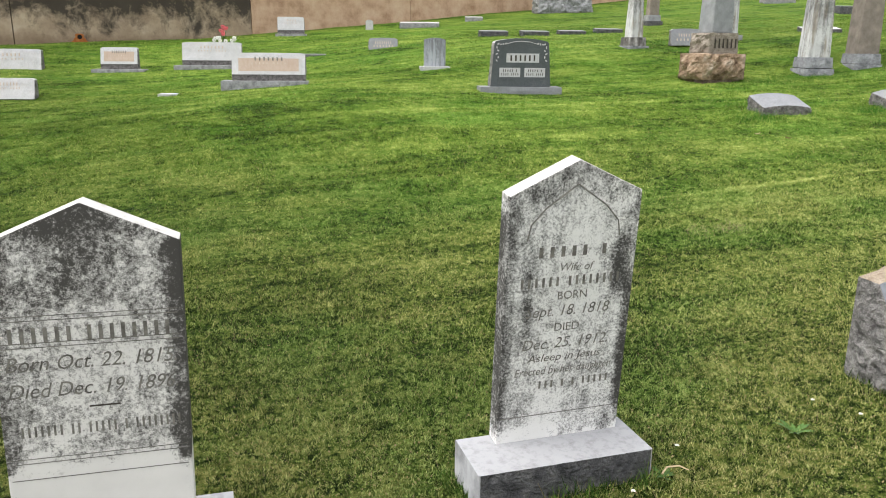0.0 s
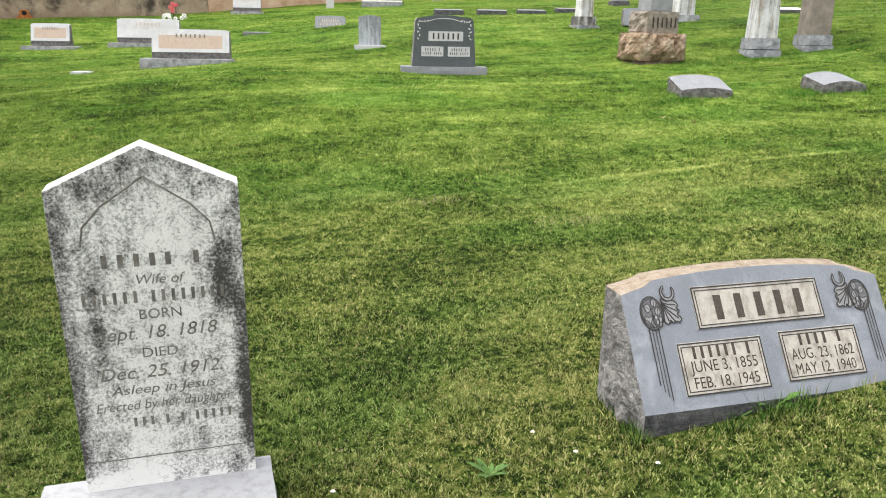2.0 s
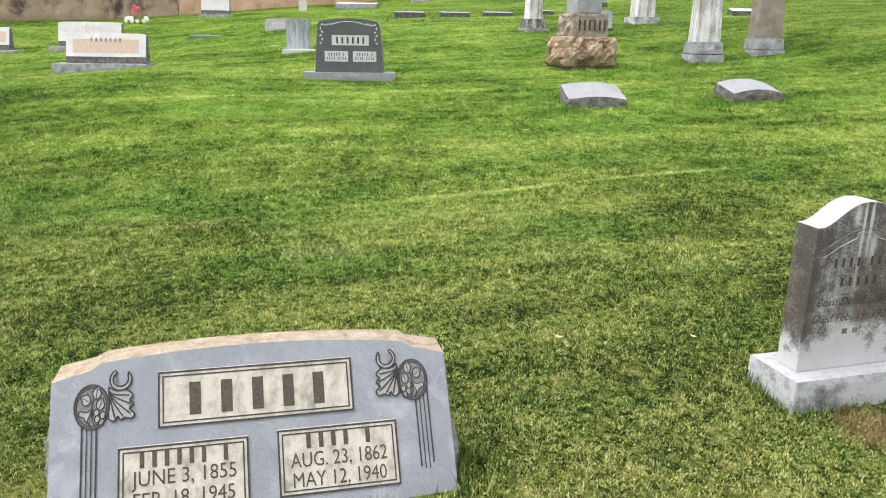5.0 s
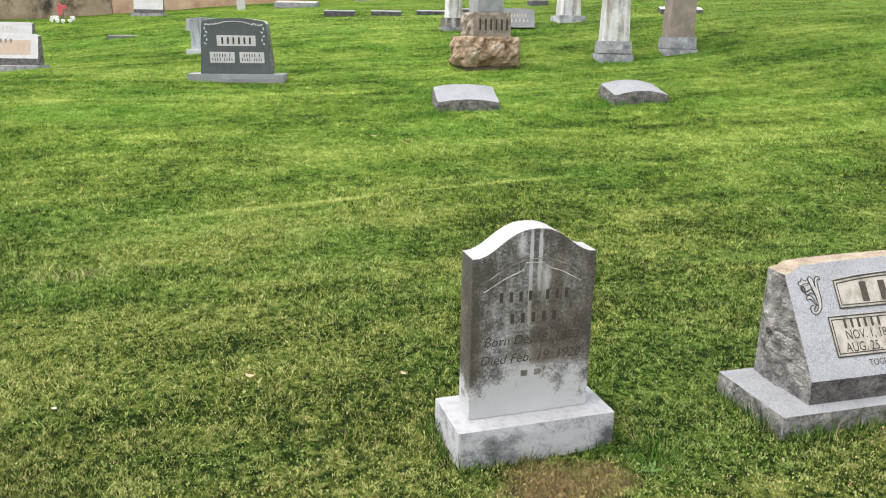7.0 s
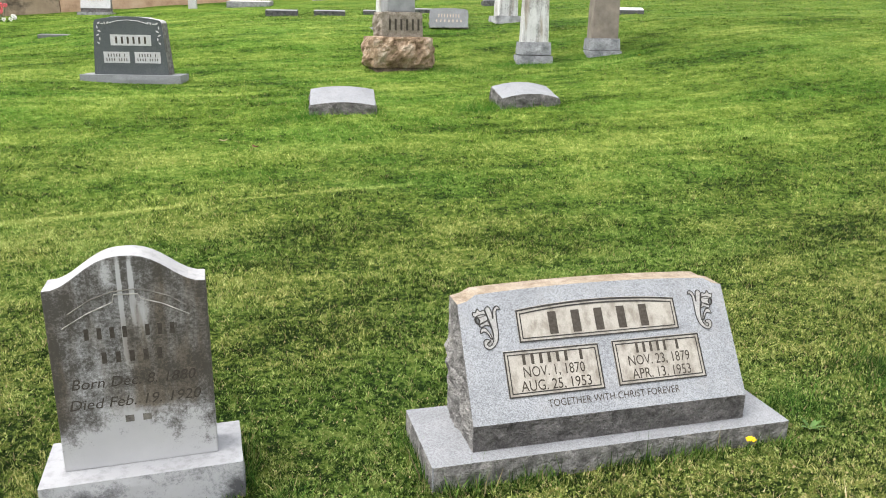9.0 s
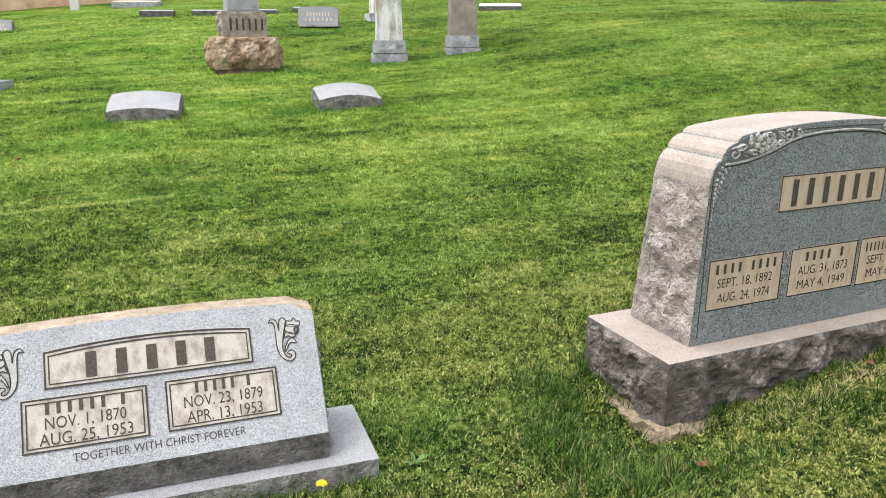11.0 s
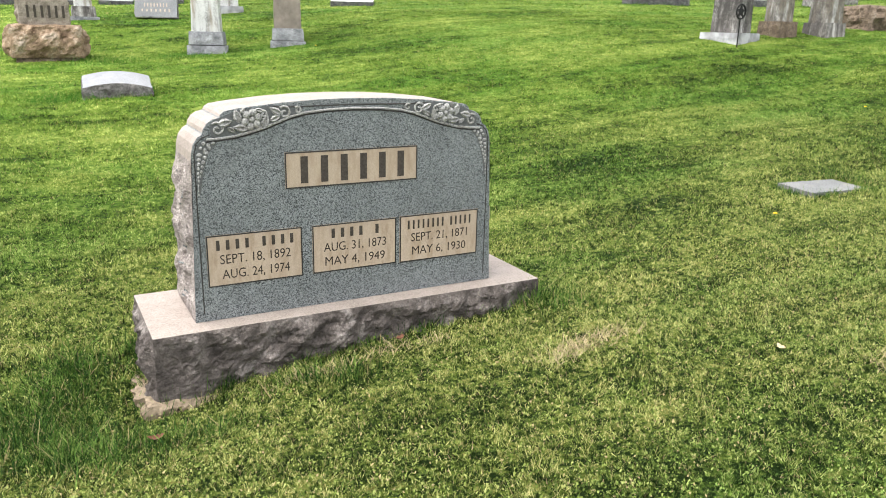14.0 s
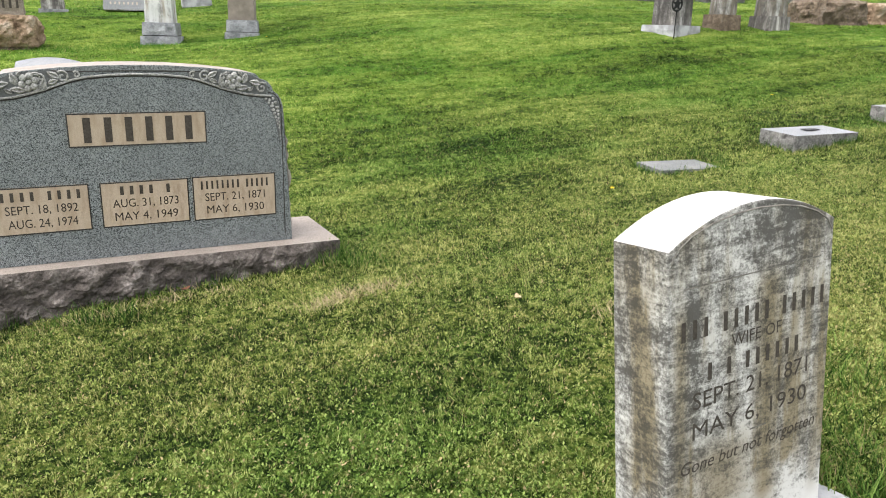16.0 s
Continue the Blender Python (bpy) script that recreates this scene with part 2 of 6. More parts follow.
def bare_spots(m, world_vec):
    """Where the turf has died back: a scraped spot before the small tablet and some bleached ones."""
    flat = m.n("VectorMath")
    flat.operation = "MULTIPLY"
    flat.inputs[1].default_value = (1, 1, 0)
    m.link(world_vec, flat.inputs[0])
    rag = m.math("MULTIPLY", m.math("SUBTRACT", m.noise(9.0, 4.0, 0.7, world_vec), 0.5, False), 1.3, False)
    total = None
    for x, y, r in ((4.29, 3.61, 0.19), (4.46, 3.67, 0.11)):
        d = m.n("VectorMath")
        d.operation = "DISTANCE"
        d.inputs[1].default_value = (x, y, 0)
        m.link(flat.outputs[0], d.inputs[0])
        one = m.math("SUBTRACT", 1.0, m.math("DIVIDE", d.outputs["Value"], r, False), False)
        one = m.math("ADD", m.math("MULTIPLY", one, 1.0, False), rag, False)
        one = m.ramp(one, (0.0, 0.0), (0.45, 1.0))
        total = one if total is None else m.math("MAXIMUM", total, one)
    return total


def row_tint(m, world_vec):
    """The trodden strip along the row of graves is drier and more olive than the grass up the slope, which is painted
    paler for its sheen at a grazing view; both ends of the row are dimmed, the first for darker exposure.
    """
    sep = m.n("SeparateXYZ")
    m.link(world_vec, sep.inputs[0])
    off = m.math("SUBTRACT", sep.outputs[1], m.math("MULTIPLY", sep.outputs[0], 0.19, False), False)
    off = m.math("ADD", off, m.math("MULTIPLY", m.math("SUBTRACT", m.noise(0.7, 3.0, 0.6, world_vec), 0.5, False), 3.0, False), False)
    # the brighter far stop stands for the sheen of grass at grazing view
    along = m.ramp(m.math("MULTIPLY", off, 0.1, False), (0.30, (1.04, 0.95, 1.0)), (0.58, (1.02, 1.03, 0.93)), (0.80, (1.15, 1.24, 0.97)))
    # dimmed at both ends of the row; the first stands for darker exposure
    place = m.math("ADD", sep.outputs[0], m.math("MULTIPLY", m.math("SUBTRACT", sep.outputs[1], 2.0, False), 0.6, False), False)
    end_dim = m.ramp(m.math("MULTIPLY", place, 0.05, False), (0.0, 0.76), (0.06, 0.90), (0.15, 1.0), (0.52, 1.0), (0.76, 0.80))
    # a paler stretch up the slope: light on a swell, put into the colour
    d = m.n("VectorMath")
    d.operation = "DISTANCE"
    d.inputs[1].default_value = (1.9, 8.2, 0.8)
    m.link(world_vec, d.inputs[0])
    lit_swell = m.ramp(m.math("MULTIPLY", d.outputs["Value"], 0.2, False), (0.15, (1.10, 1.09, 1.12)), (0.62, (1.0, 1.0, 1.0)))
    return m.mix(1.0, m.mix(1.0, along, end_dim, "MULTIPLY"), lit_swell, "MULTIPLY")


# The darkest green also paints the shade between the blades.
GREEN_SHADE, GREEN_MID, GREEN_DRY = (0.009, 0.024, 0.003), (0.146, 0.215, 0.036), (0.52, 0.55, 0.22)


def grass_material(name, deep, mid, dry):
    m = Mat(name, 0.7, spec=0.12)
    wv = m.coords(world_space=True)
    s, even = turf_colour(m, wv)
    rnd = m.n("NewGeometry").outputs["Random Per Island"]
    s = m.math("ADD", s, m.math("MULTIPLY", m.math("MULTIPLY", m.math("SUBTRACT", rnd, 0.5, False), 0.74, False), even, False), False)
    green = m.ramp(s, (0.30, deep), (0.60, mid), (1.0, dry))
    rich = m.mix(1.0, green, (0.64, 0.86, 0.66), "MULTIPLY")
    green = m.mix(m.math("MULTIPLY", lush(m, wv), 0.8), green, rich)
    # dead blades among the living
    green = m.mix(m.ramp(m.math("FRACT", m.math("MULTIPLY", rnd, 17.3, False), 0, False), (0.93, 0.0), (0.95, 0.7)), green, (0.38, 0.31, 0.17))
    green = m.mix(1.0, green, row_tint(m, wv), "MULTIPLY")
    m.color(m.mix(m.math("MULTIPLY", bare_spots(m, wv), 0.62), green, (0.25, 0.175, 0.085)))
    tr = m.n("BsdfTranslucent")
    m.link(m.b.inputs["Base Color"].links[0].from_socket, tr.inputs[0])
    mx = m.n("MixShader")
    mx.inputs[0].default_value = 0.2
    m.link(m.b.outputs[0], mx.inputs[1])
    m.link(tr.outputs[0], mx.inputs[2])
    m.link(mx.outputs[0], m.t.nodes["Material Output"].inputs[0])
    return m.m


def ground_material():
    m = Mat("turf", 0.95, spec=0.1)
    wv = m.coords(world_space=True)
    s, even = turf_colour(m, wv)
    fine = m.noise(38.0, 6.0, 0.75, wv)
    s = m.math("ADD", s, m.math("MULTIPLY", m.math("SUBTRACT", fine, 0.5, False), 0.7, False), False)
    # the ramp's dark end is the shade under and between blades
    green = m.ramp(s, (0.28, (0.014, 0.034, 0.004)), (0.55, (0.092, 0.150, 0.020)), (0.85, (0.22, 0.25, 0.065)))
    rich = m.mix(1.0, green, (0.64, 0.86, 0.66), "MULTIPLY")
    green = m.mix(m.math("MULTIPLY", lush(m, wv), 0.8), green, rich)
    green = m.mix(1.0, green, row_tint(m, wv), "MULTIPLY")
    m.color(m.mix(m.math("MULTIPLY", bare_spots(m, wv), 0.7), green, (0.20, 0.14, 0.07)))
    m.bump(m.noise(60.0, 6.0, 0.75, wv), 1.0, 0.04)
    return m.m


M_TURF, M_GRASS = ground_material(), grass_material("grass_blade", GREEN_SHADE, GREEN_MID, GREEN_DRY)
M_CLOVER = grass_material("clover_leaf", (0.05, 0.085, 0.014), (0.15, 0.215, 0.042), (0.27, 0.33, 0.10))
M_BIG = granite("blue_grey_granite", (0.250, 0.271, 0.275), (0.022, 0.027, 0.030), 330.0, (0.15, 0.155, 0.16), 0.25, 0.5, 0.03)
M_BIG_TOP = granite("pale_granite_top", (0.33, 0.285, 0.255), (0.21, 0.172, 0.15), 260.0, (0.35, 0.30, 0.27), 0.6)
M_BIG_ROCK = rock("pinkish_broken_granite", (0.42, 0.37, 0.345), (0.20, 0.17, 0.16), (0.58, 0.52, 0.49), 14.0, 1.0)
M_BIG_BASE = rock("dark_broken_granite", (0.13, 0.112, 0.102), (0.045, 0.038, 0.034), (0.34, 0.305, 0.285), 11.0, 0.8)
M_GREY = granite("light_grey_granite", (0.345, 0.357, 0.382), (0.155, 0.163, 0.178), 400.0, (0.36, 0.33, 0.30), 0.18)
M_BLUE = granite("bluish_marble", (0.200, 0.215, 0.244), (0.132, 0.142, 0.163), 620.0, (0.34, 0.355, 0.385), 0.45, 0.5, 0.06)
M_BLUE_CARVED = granite("carved_bluish_marble", (0.25, 0.25, 0.258), (0.16, 0.16, 0.165), 500.0)
# Ring ground of the scrolls: the shade of the relief as a darker tone.
M_BLUE_CARVE_SHADE = plain("bluish_carving_shade", (0.115, 0.117, 0.125), 0.9, 0.35, 120.0)
M_GREY_CARVED = granite("carved_light_granite", (0.36, 0.355, 0.345), (0.23, 0.225, 0.22), 400.0)
M_GREY_ROCK = rock("grey_broken_granite", (0.28, 0.27, 0.26), (0.085, 0.08, 0.078), (0.44, 0.42, 0.40), 16.0)
M_TAN_TOP = rock("tan_weathered_edge", (0.33, 0.27, 0.205), (0.21, 0.16, 0.115), (0.40, 0.35, 0.29), 22.0, 0.4)
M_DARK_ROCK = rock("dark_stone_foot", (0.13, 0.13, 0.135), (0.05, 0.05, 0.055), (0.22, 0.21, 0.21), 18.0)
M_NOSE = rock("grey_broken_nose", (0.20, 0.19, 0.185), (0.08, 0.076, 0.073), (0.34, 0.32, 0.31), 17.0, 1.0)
M_CHARCOAL = granite("charcoal_granite", (0.092, 0.103, 0.108), (0.046, 0.053, 0.057), 260.0, (0.2, 0.2, 0.19), 0.1)
M_PALE = granite("pale_grey_granite", (0.52, 0.515, 0.53), (0.39, 0.385, 0.395), 200.0, (0.45, 0.40, 0.34), 0.3)
M_FOOT = granite("footstone_granite", (0.27, 0.275, 0.295), (0.165, 0.17, 0.182), 300.0, (0.24, 0.235, 0.225), 0.3)
M_FLUSH = granite("flush_granite", (0.18, 0.185, 0.185), (0.09, 0.093, 0.095), 300.0)
M_SLANT_BASE = granite("pale_granite_base", (0.26, 0.267, 0.283), (0.155, 0.16, 0.173), 300.0, (0.22, 0.22, 0.22), 0.3)
M_CARVED = granite("carved_granite", (0.40, 0.40, 0.385), (0.16, 0.16, 0.155), 240.0)
M_BASE_GREY = rock("grey_base_stone", (0.30, 0.30, 0.31), (0.17, 0.17, 0.18), (0.40, 0.40, 0.41), 12.0, 0.4)
M_PANEL = panel_mat("sandblasted_tan", (0.43, 0.35, 0.265), (0.27, 0.20, 0.135))
M_PANEL_PALE = panel_mat("pale_pinkish_panel", (0.46, 0.365, 0.30), (0.36, 0.27, 0.205))
M_PANEL_GREY = panel_mat("sandblasted_grey", (0.40, 0.375, 0.335), (0.14, 0.122, 0.098))
M_LETTER = plain("letter_dark", (0.052, 0.044, 0.036), 0.9, 0.4, 120.0)
M_LETTER_SOFT = plain("letter_weathered", (0.15, 0.14, 0.125), 0.9, 0.6, 30.0)
M_PALE_CUT = plain("pale_cut", (0.30, 0.29, 0.265), 0.9, 0.6, 40.0)
M_LETTER_FAINT = plain("letter_faint", (0.42, 0.35, 0.29), 0.9, 0.4, 60.0)
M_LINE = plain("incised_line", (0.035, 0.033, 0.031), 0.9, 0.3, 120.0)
# Shade in the crevices of carving, as a flat dark colour.
M_CARVE_SHADE = plain("carving_shade_grey", (0.10, 0.105, 0.105), 0.9, 0.3, 120.0)
M_GROUT = plain("old_mortar", (0.19, 0.15, 0.105), 0.95, 0.5, 55.0, 0.0, 1.0)
M_MARBLE_BASE = marble("white_marble_base", (0.44, 0.445, 0.465), (0.10, 0.10, 0.105), 0.6, 2.0, 0.8, None, 0.1, 0.0, 0.16, 0.0, 0.38, 0.45, 6.0)
M_SANDSTONE = rock("brown_sandstone", (0.30, 0.215, 0.145), (0.085, 0.05, 0.03), (0.46, 0.40, 0.33), 5.0, 0.7)
M_SAND_BLOCK = rock("grey_brown_sandstone", (0.28, 0.24, 0.20), (0.15, 0.125, 0.10), (0.36, 0.32, 0.27), 9.0, 0.4)
M_SHAFT = plain("blue_grey_shaft", (0.23, 0.235, 0.245), 0.6, 0.25, 6.0)
M_SHAFT_TAN = plain("tan_grey_shaft", (0.20, 0.17, 0.145), 0.7, 0.35, 5.0)
M_WALL = None


def wall_material():
    """Old rendered concrete: tan, with black run-off under the coping of its older half and an orange tint in the newer."""
    m = Mat("stained_concrete", 0.92, spec=0.15)
    v = m.coords()
    sep = m.n("SeparateXYZ")
    m.link(v, sep.inputs[0])
    base = m.ramp(m.noise(1.6, 7.0, 0.65, v), (0.3, (0.26, 0.19, 0.135)), (0.55, (0.40, 0.31, 0.225)), (0.75, (0.50, 0.41, 0.31)))
    newer = m.ramp(m.noise(1.7, 8.0, 0.7, v), (0.34, (0.33, 0.20, 0.13)), (0.5, (0.50, 0.335, 0.235)), (0.7, (0.60, 0.44, 0.32)))
    older_side = m.ramp(sep.outputs[0], (0.0, 1.0), (0.001, 0.0))
    base = m.mix(older_side, newer, base)
    runs = m.noise(3.0, 6.0, 0.7, m.coords((1.0, 1.0, 0.30)))
    broad = m.noise(0.55, 6.0, 0.65, v, 0.6)
    s = m.math("ADD", m.math("MULTIPLY", m.math("SUBTRACT", sep.outputs[2], 0.25, False), 0.60, False), m.math("MULTIPLY", m.math("SUBTRACT", runs, 0.5, False), 0.6, False), False)
    s = m.math("ADD", s, m.math("MULTIPLY", m.math("SUBTRACT", broad, 0.37, False), 2.0, False), False)
    s = m.math("ADD", s, m.math("MULTIPLY", m.math("SUBTRACT", m.noise(2.4, 8.0, 0.78, v, 0.5), 0.5, False), 1.3, False), False)
    black = m.math("MULTIPLY", m.ramp(s, (0.16, 0.0), (0.55, 1.0)), older_side)
    base = m.mix(m.math("MULTIPLY", black, 0.92), base, (0.035, 0.030, 0.026))
    # darker and browner towards the ground, with a ragged edge
    dark_foot = m.ramp(m.math("ADD", sep.outputs[2], m.math("MULTIPLY", m.noise(2.2, 5.0, 0.7, v), 0.5, False), False), (0.05, 1.0), (0.30, 0.0))
    base = m.mix(m.math("MULTIPLY", dark_foot, 0.5), base, (0.12, 0.07, 0.045))
    m.color(base)
    m.bump(m.noise(14.0, 8.0, 0.7, v), 0.5, 0.02)
    return m.m


M_WALL = wall_material()

# ---- ground ----
SLOPE = (0.866, 0.254, 0.713, 0.018, 0.055)
SWELL = (
    (0, 0, 0, 0, -.02, -.03, 0, .05), (-.01, -.03, 0, .05, -.05, -.09, -.04, 0), (0, -.05, .02, .15, .02, -.03, 0, .02),
    (.09, -.10, -.01, .09, -.05, .07, .12, .04), (.08, -.08, -.02, .09, -.13, 0, .09, -.06), (.02, -.09, -.18, .03, -.05, -.03, .10, .02),
    (0, .04, -.09, -.08, .11, .07, .09, .05), (.01, .05, -.06, -.08, .09, .03, .01, .01), (0, 0, 0, .03, .04, 0, 0, 0))
HOLLOWS = ((2.85, 2.95, 0.085, 0.40), (2.2, 2.75, 0.025, 0.4), (1.1, 11.1, -0.07, 1.1), (-2.8, 12.5, -0.02, 1.2), (-11.5, 17.5, 0.25, 2.6), (7.15, 4.42, -0.085, 0.28), (9.58, 3.05, -0.09, 0.38), (3.96, 9.05, 0.035, 0.5), (5.7, 9.65, 0.045, 0.5), (7.0, 13.1, -0.05, 0.5), (4.2, 12.05, 0.05, 0.5), (4.25, 3.7, -0.045, 0.35))


def lumps(x, y, cell, seed):
    """Smoothed random heights from 0 to 1, one for each cell metres of lawn."""
    table = np.random.RandomState(seed).uniform(0, 1, (256, 256))
    u, v = x / cell, y / cell
    i, j = np.floor(u).astype(int), np.floor(v).astype(int)
    a, b = u - i, v - j
    a, b = a * a * (3 - 2 * a), b * b * (3 - 2 * b)
    i, j = i % 256, j % 256
    i1, j1 = (i + 1) % 256, (j + 1) % 256
    return (table[i, j] * (1 - a) + table[i1, j] * a) * (1 - b) + (table[i, j1] * (1 - a) + table[i1, j1] * a) * b


def ripple(x, y):
    """Low humps of old turf, drawn out along the slope's contour."""
    u, v = 0.94 * x + 0.342 * y, -0.342 * x + 0.94 * y
    far = np.clip((y - 0.19 * x - 3.6) / 2.5, 0.15, 1.0)
    return far * (0.048 * (lumps(u / 3.4, v, 0.62, 51) - 0.5) + 0.026 * (lumps(u / 2.6, v, 0.27, 52) - 0.5))


def ground_z(x, y):
    """Height of the lawn: a slope that steepens uphill, with the swells of old graves."""
    x, y = np.clip(np.asarray(x, float), -16, 24), np.clip(np.asarray(y, float), -4, 34)
    u, v = (x - 4) / 8, (y - 9) / 8
    z = SLOPE[0] + SLOPE[1] * u + SLOPE[2] * v + SLOPE[3] * u * v + SLOPE[4] * v * v
    for i, column in enumerate(SWELL):
        for j, a in enumerate(column):
            if a:
                z = z + a * np.exp(-((x + 8 - 3 * i) ** 2 + (y - 2 - 2.4 * j) ** 2) / 9.68)
    for cx, cy, a, s in HOLLOWS:
        z = z + a * np.exp(-((x - cx) ** 2 + (y - cy) ** 2) / (2 * s * s))
    return z + ripple(x, y)


def gz(x, y):
    return float(ground_z(x, y))


def build_ground():
    out = np.array([1.5, 4, 9, 20, 45, 100, 220, 480])
    xs = np.concatenate([-16 - out[::-1], np.arange(-16, 24.01, 0.12), 24 + out])
    ys = np.concatenate([-4 - out[::-1], np.arange(-4, 1, 0.4), np.arange(1, 26, 0.09), np.arange(26, 34.01, 0.25), 34 + out])
    gx, gy = np.meshgrid(xs, ys)
    zz = ground_z(gx, gy)
    n, k = len(xs), len(ys)
    verts = np.stack([gx, gy, zz], -1).reshape(-1, 3)
    idx = np.arange(n * k).reshape(k, n)
    faces = np.stack([idx[:-1, :-1], idx[:-1, 1:], idx[1:, 1:], idx[1:, :-1]], -1).reshape(-1, 4)
    me = bpy.data.meshes.new("ground")
    me.from_pydata(verts.tolist(), [], faces.tolist())
    me.polygons.foreach_set("use_smooth", [True] * len(me.polygons))
    me.materials.append(M_TURF)
    ob = new("ground", me)
    tagged(ob, "sloping mown cemetery lawn with low swells", "ground", kind="structure")


build_ground()


# ---- building helpers ----
def part(name, bm, material, parent, label="", smooth=False):
    bmesh.ops.recalc_face_normals(bm, faces=bm.faces)
    me = bpy.data.meshes.new(name)
    bm.to_mesh(me)
    bm.free()
    for mt in (material if isinstance(material, (list, tuple)) else [material]):
        me.materials.append(mt)
    if smooth:
        me.polygons.foreach_set("use_smooth", [True] * len(me.polygons))
    ob = new(name, me)
    if parent is not None:
        ob.parent = parent
    if label:
        ob["label"] = label
    return ob


def thing(name, x, y, z, yaw, label, category, group="", rx=0, ry=0):
    ob = new(name)
    ob.empty_display_size = 0.1
    ob.matrix_basis = pose(x, y, z, rx, ry, yaw)
    return tagged(ob, label, category, group)


def fnoise(p, seed, freq):
    q = Vector(p) * freq + Vector((seed * 7.31, seed * 3.17, seed * 5.71))
    return noise.noise(q) + 0.5 * noise.noise(q * 2.3) + 0.3 * abs(noise.noise(q * 5.1))


def chips(p, seed, freq):
    """Broken facets with sharp creases, flatter than they are wide."""
    q = Vector((p[0] * freq + 0.4 * fnoise(p, seed, 20.0), p[1] * freq, p[2] * freq * 1.7 + seed * 3.3 + 0.35 * fnoise(p, seed + 1, 14.0)))
    d = noise.voronoi(q)[0]
    return 0.7 * (d[1] - d[0]) - 0.25


def patch(bm, a, b, c, d, nu, nv, amp=0.0, seed=1, freq=9.0, mat=0, bulge=0.0):
    """A four-sided patch a-b-c-d, broken up by amp metres inside its rim."""
    a, b, c, d = (Vector(p) for p in (a, b, c, d))
    normal = (b - a).cross(d - a).normalized()
    grid = []
    for j in range(nv + 1):
        row = []
        for i in range(nu + 1):
            u, v = i / nu, j / nv
            p = (a * (1 - u) + b * u) * (1 - v) + (d * (1 - u) + c * u) * v
            if amp:
                rim = min(1.0, 9.0 * min(u, 1 - u, v, 1 - v))
                p = p + normal * (amp * rim * (0.45 + fnoise(p, seed, freq) + 0.25 * fnoise(p, seed + 3, freq * 3.3) + 0.7 * chips(p, seed, freq * 1.6)) + bulge * math.sin(math.pi * min(1.0, v * 1.1)) * min(1.0, 3 * u, 3 * (1 - u)))
            row.append(bm.verts.new(p))
        grid.append(row)
    for j in range(nv):
        for i in range(nu):
            f = bm.faces.new((grid[j][i], grid[j][i + 1], grid[j + 1][i + 1], grid[j + 1][i]))
            f.material_index = mat


def rough_block(w, d, h, amps=(0, 0, 0, 0, 0), taper=0.0, step=0.03, seed=1, mats=(0, 0, 0, 0, 0), z0=0.0, freq=9.0, bevel=0.0, bulge=0.0):
    """A block w x d x h, centred, its foot at z0. amps and mats: front, right, back, left, top. taper: drawn in at the top, all round."""
    bm = bmesh.new()
    x, y, t = w / 2, d / 2, taper
    lo = [(-x, -y, z0), (x, -y, z0), (x, y, z0), (-x, y, z0)]
    hi = [(-x + t, -y + t, z0 + h), (x - t, -y + t, z0 + h), (x - t, y - t, z0 + h), (-x + t, y - t, z0 + h)]
    nz = max(1, round(h / step))
    for s in range(4):
        e = (s + 1) % 4
        n = max(1, round((w if s % 2 == 0 else d) / step)) if amps[s] else 1
        patch(bm, lo[s], lo[e], hi[e], hi[s], n, nz if amps[s] else 1, amps[s], seed + s, freq, mats[s], bulge)
    nx, ny = (max(1, round(w / step)), max(1, round(d / step))) if amps[4] else (1, 1)
    patch(bm, hi[0], hi[1], hi[2], hi[3], nx, ny, amps[4], seed + 9, freq, mats[4])
    f = bm.faces.new([bm.verts.new(p) for p in reversed(lo)])
    f.material_index = mats[0]
    bmesh.ops.remove_doubles(bm, verts=bm.verts, dist=0.0004)
    if bevel:
        sharp = [e for e in bm.edges if len(e.link_faces) == 2 and e.calc_face_angle(0) > 0.6]
        bmesh.ops.bevel(bm, geom=sharp, offset=bevel, segments=2, affect="EDGES", profile=0.6)
    return bm


def slab(profile, depth, side_amp=0.0, top_amp=0.0, seed=1, bevel=0.004, side_mat=0, top_mat=0, step=0.03, y0=0.0, back_taper=0.0):
    """An upright slab: profile (x, z) counter-clockwise from its lower left, seen from the front; front at y0, back at y0 + depth."""
    bm = bmesh.new()
    n = len(profile)
    fr = [(x, y0, z) for x, z in profile]
    bk = [(x, y0 + depth - back_taper * z, z) for x, z in profile]
    bm.faces.new([bm.verts.new(p) for p in fr])
    bm.faces.new([bm.verts.new(p) for p in reversed(bk)])
    for i in range(n):
        j = (i + 1) % n
        (x1, z1), (x2, z2) = profile[i], profile[j]
        upright = abs(x2 - x1) < 0.35 * abs(z2 - z1) and abs(z2 - z1) > 0.1
        foot = abs(z1 - z2) < 1e-6 and z1 == min(z for _, z in profile)
        amp = 0 if foot else (side_amp if upright else top_amp)
        mat = 0 if foot else (side_mat if upright else top_mat)
        nu = max(1, round(math.hypot(x2 - x1, z2 - z1) / step)) if amp else 1
        patch(bm, fr[i], bk[i], bk[j], fr[j], max(1, round(depth / step)) if amp else 1, nu, amp, seed + i, 9.0, mat)
    bmesh.ops.remove_doubles(bm, verts=bm.verts, dist=0.0004)
    if bevel:
        sharp = [e for e in bm.edges if len(e.link_faces) == 2 and e.calc_face_angle(0) > 0.7]
        bmesh.ops.bevel(bm, geom=sharp, offset=bevel, segments=2, affect="EDGES", profile=0.6, clamp_overlap=True)
    return bm


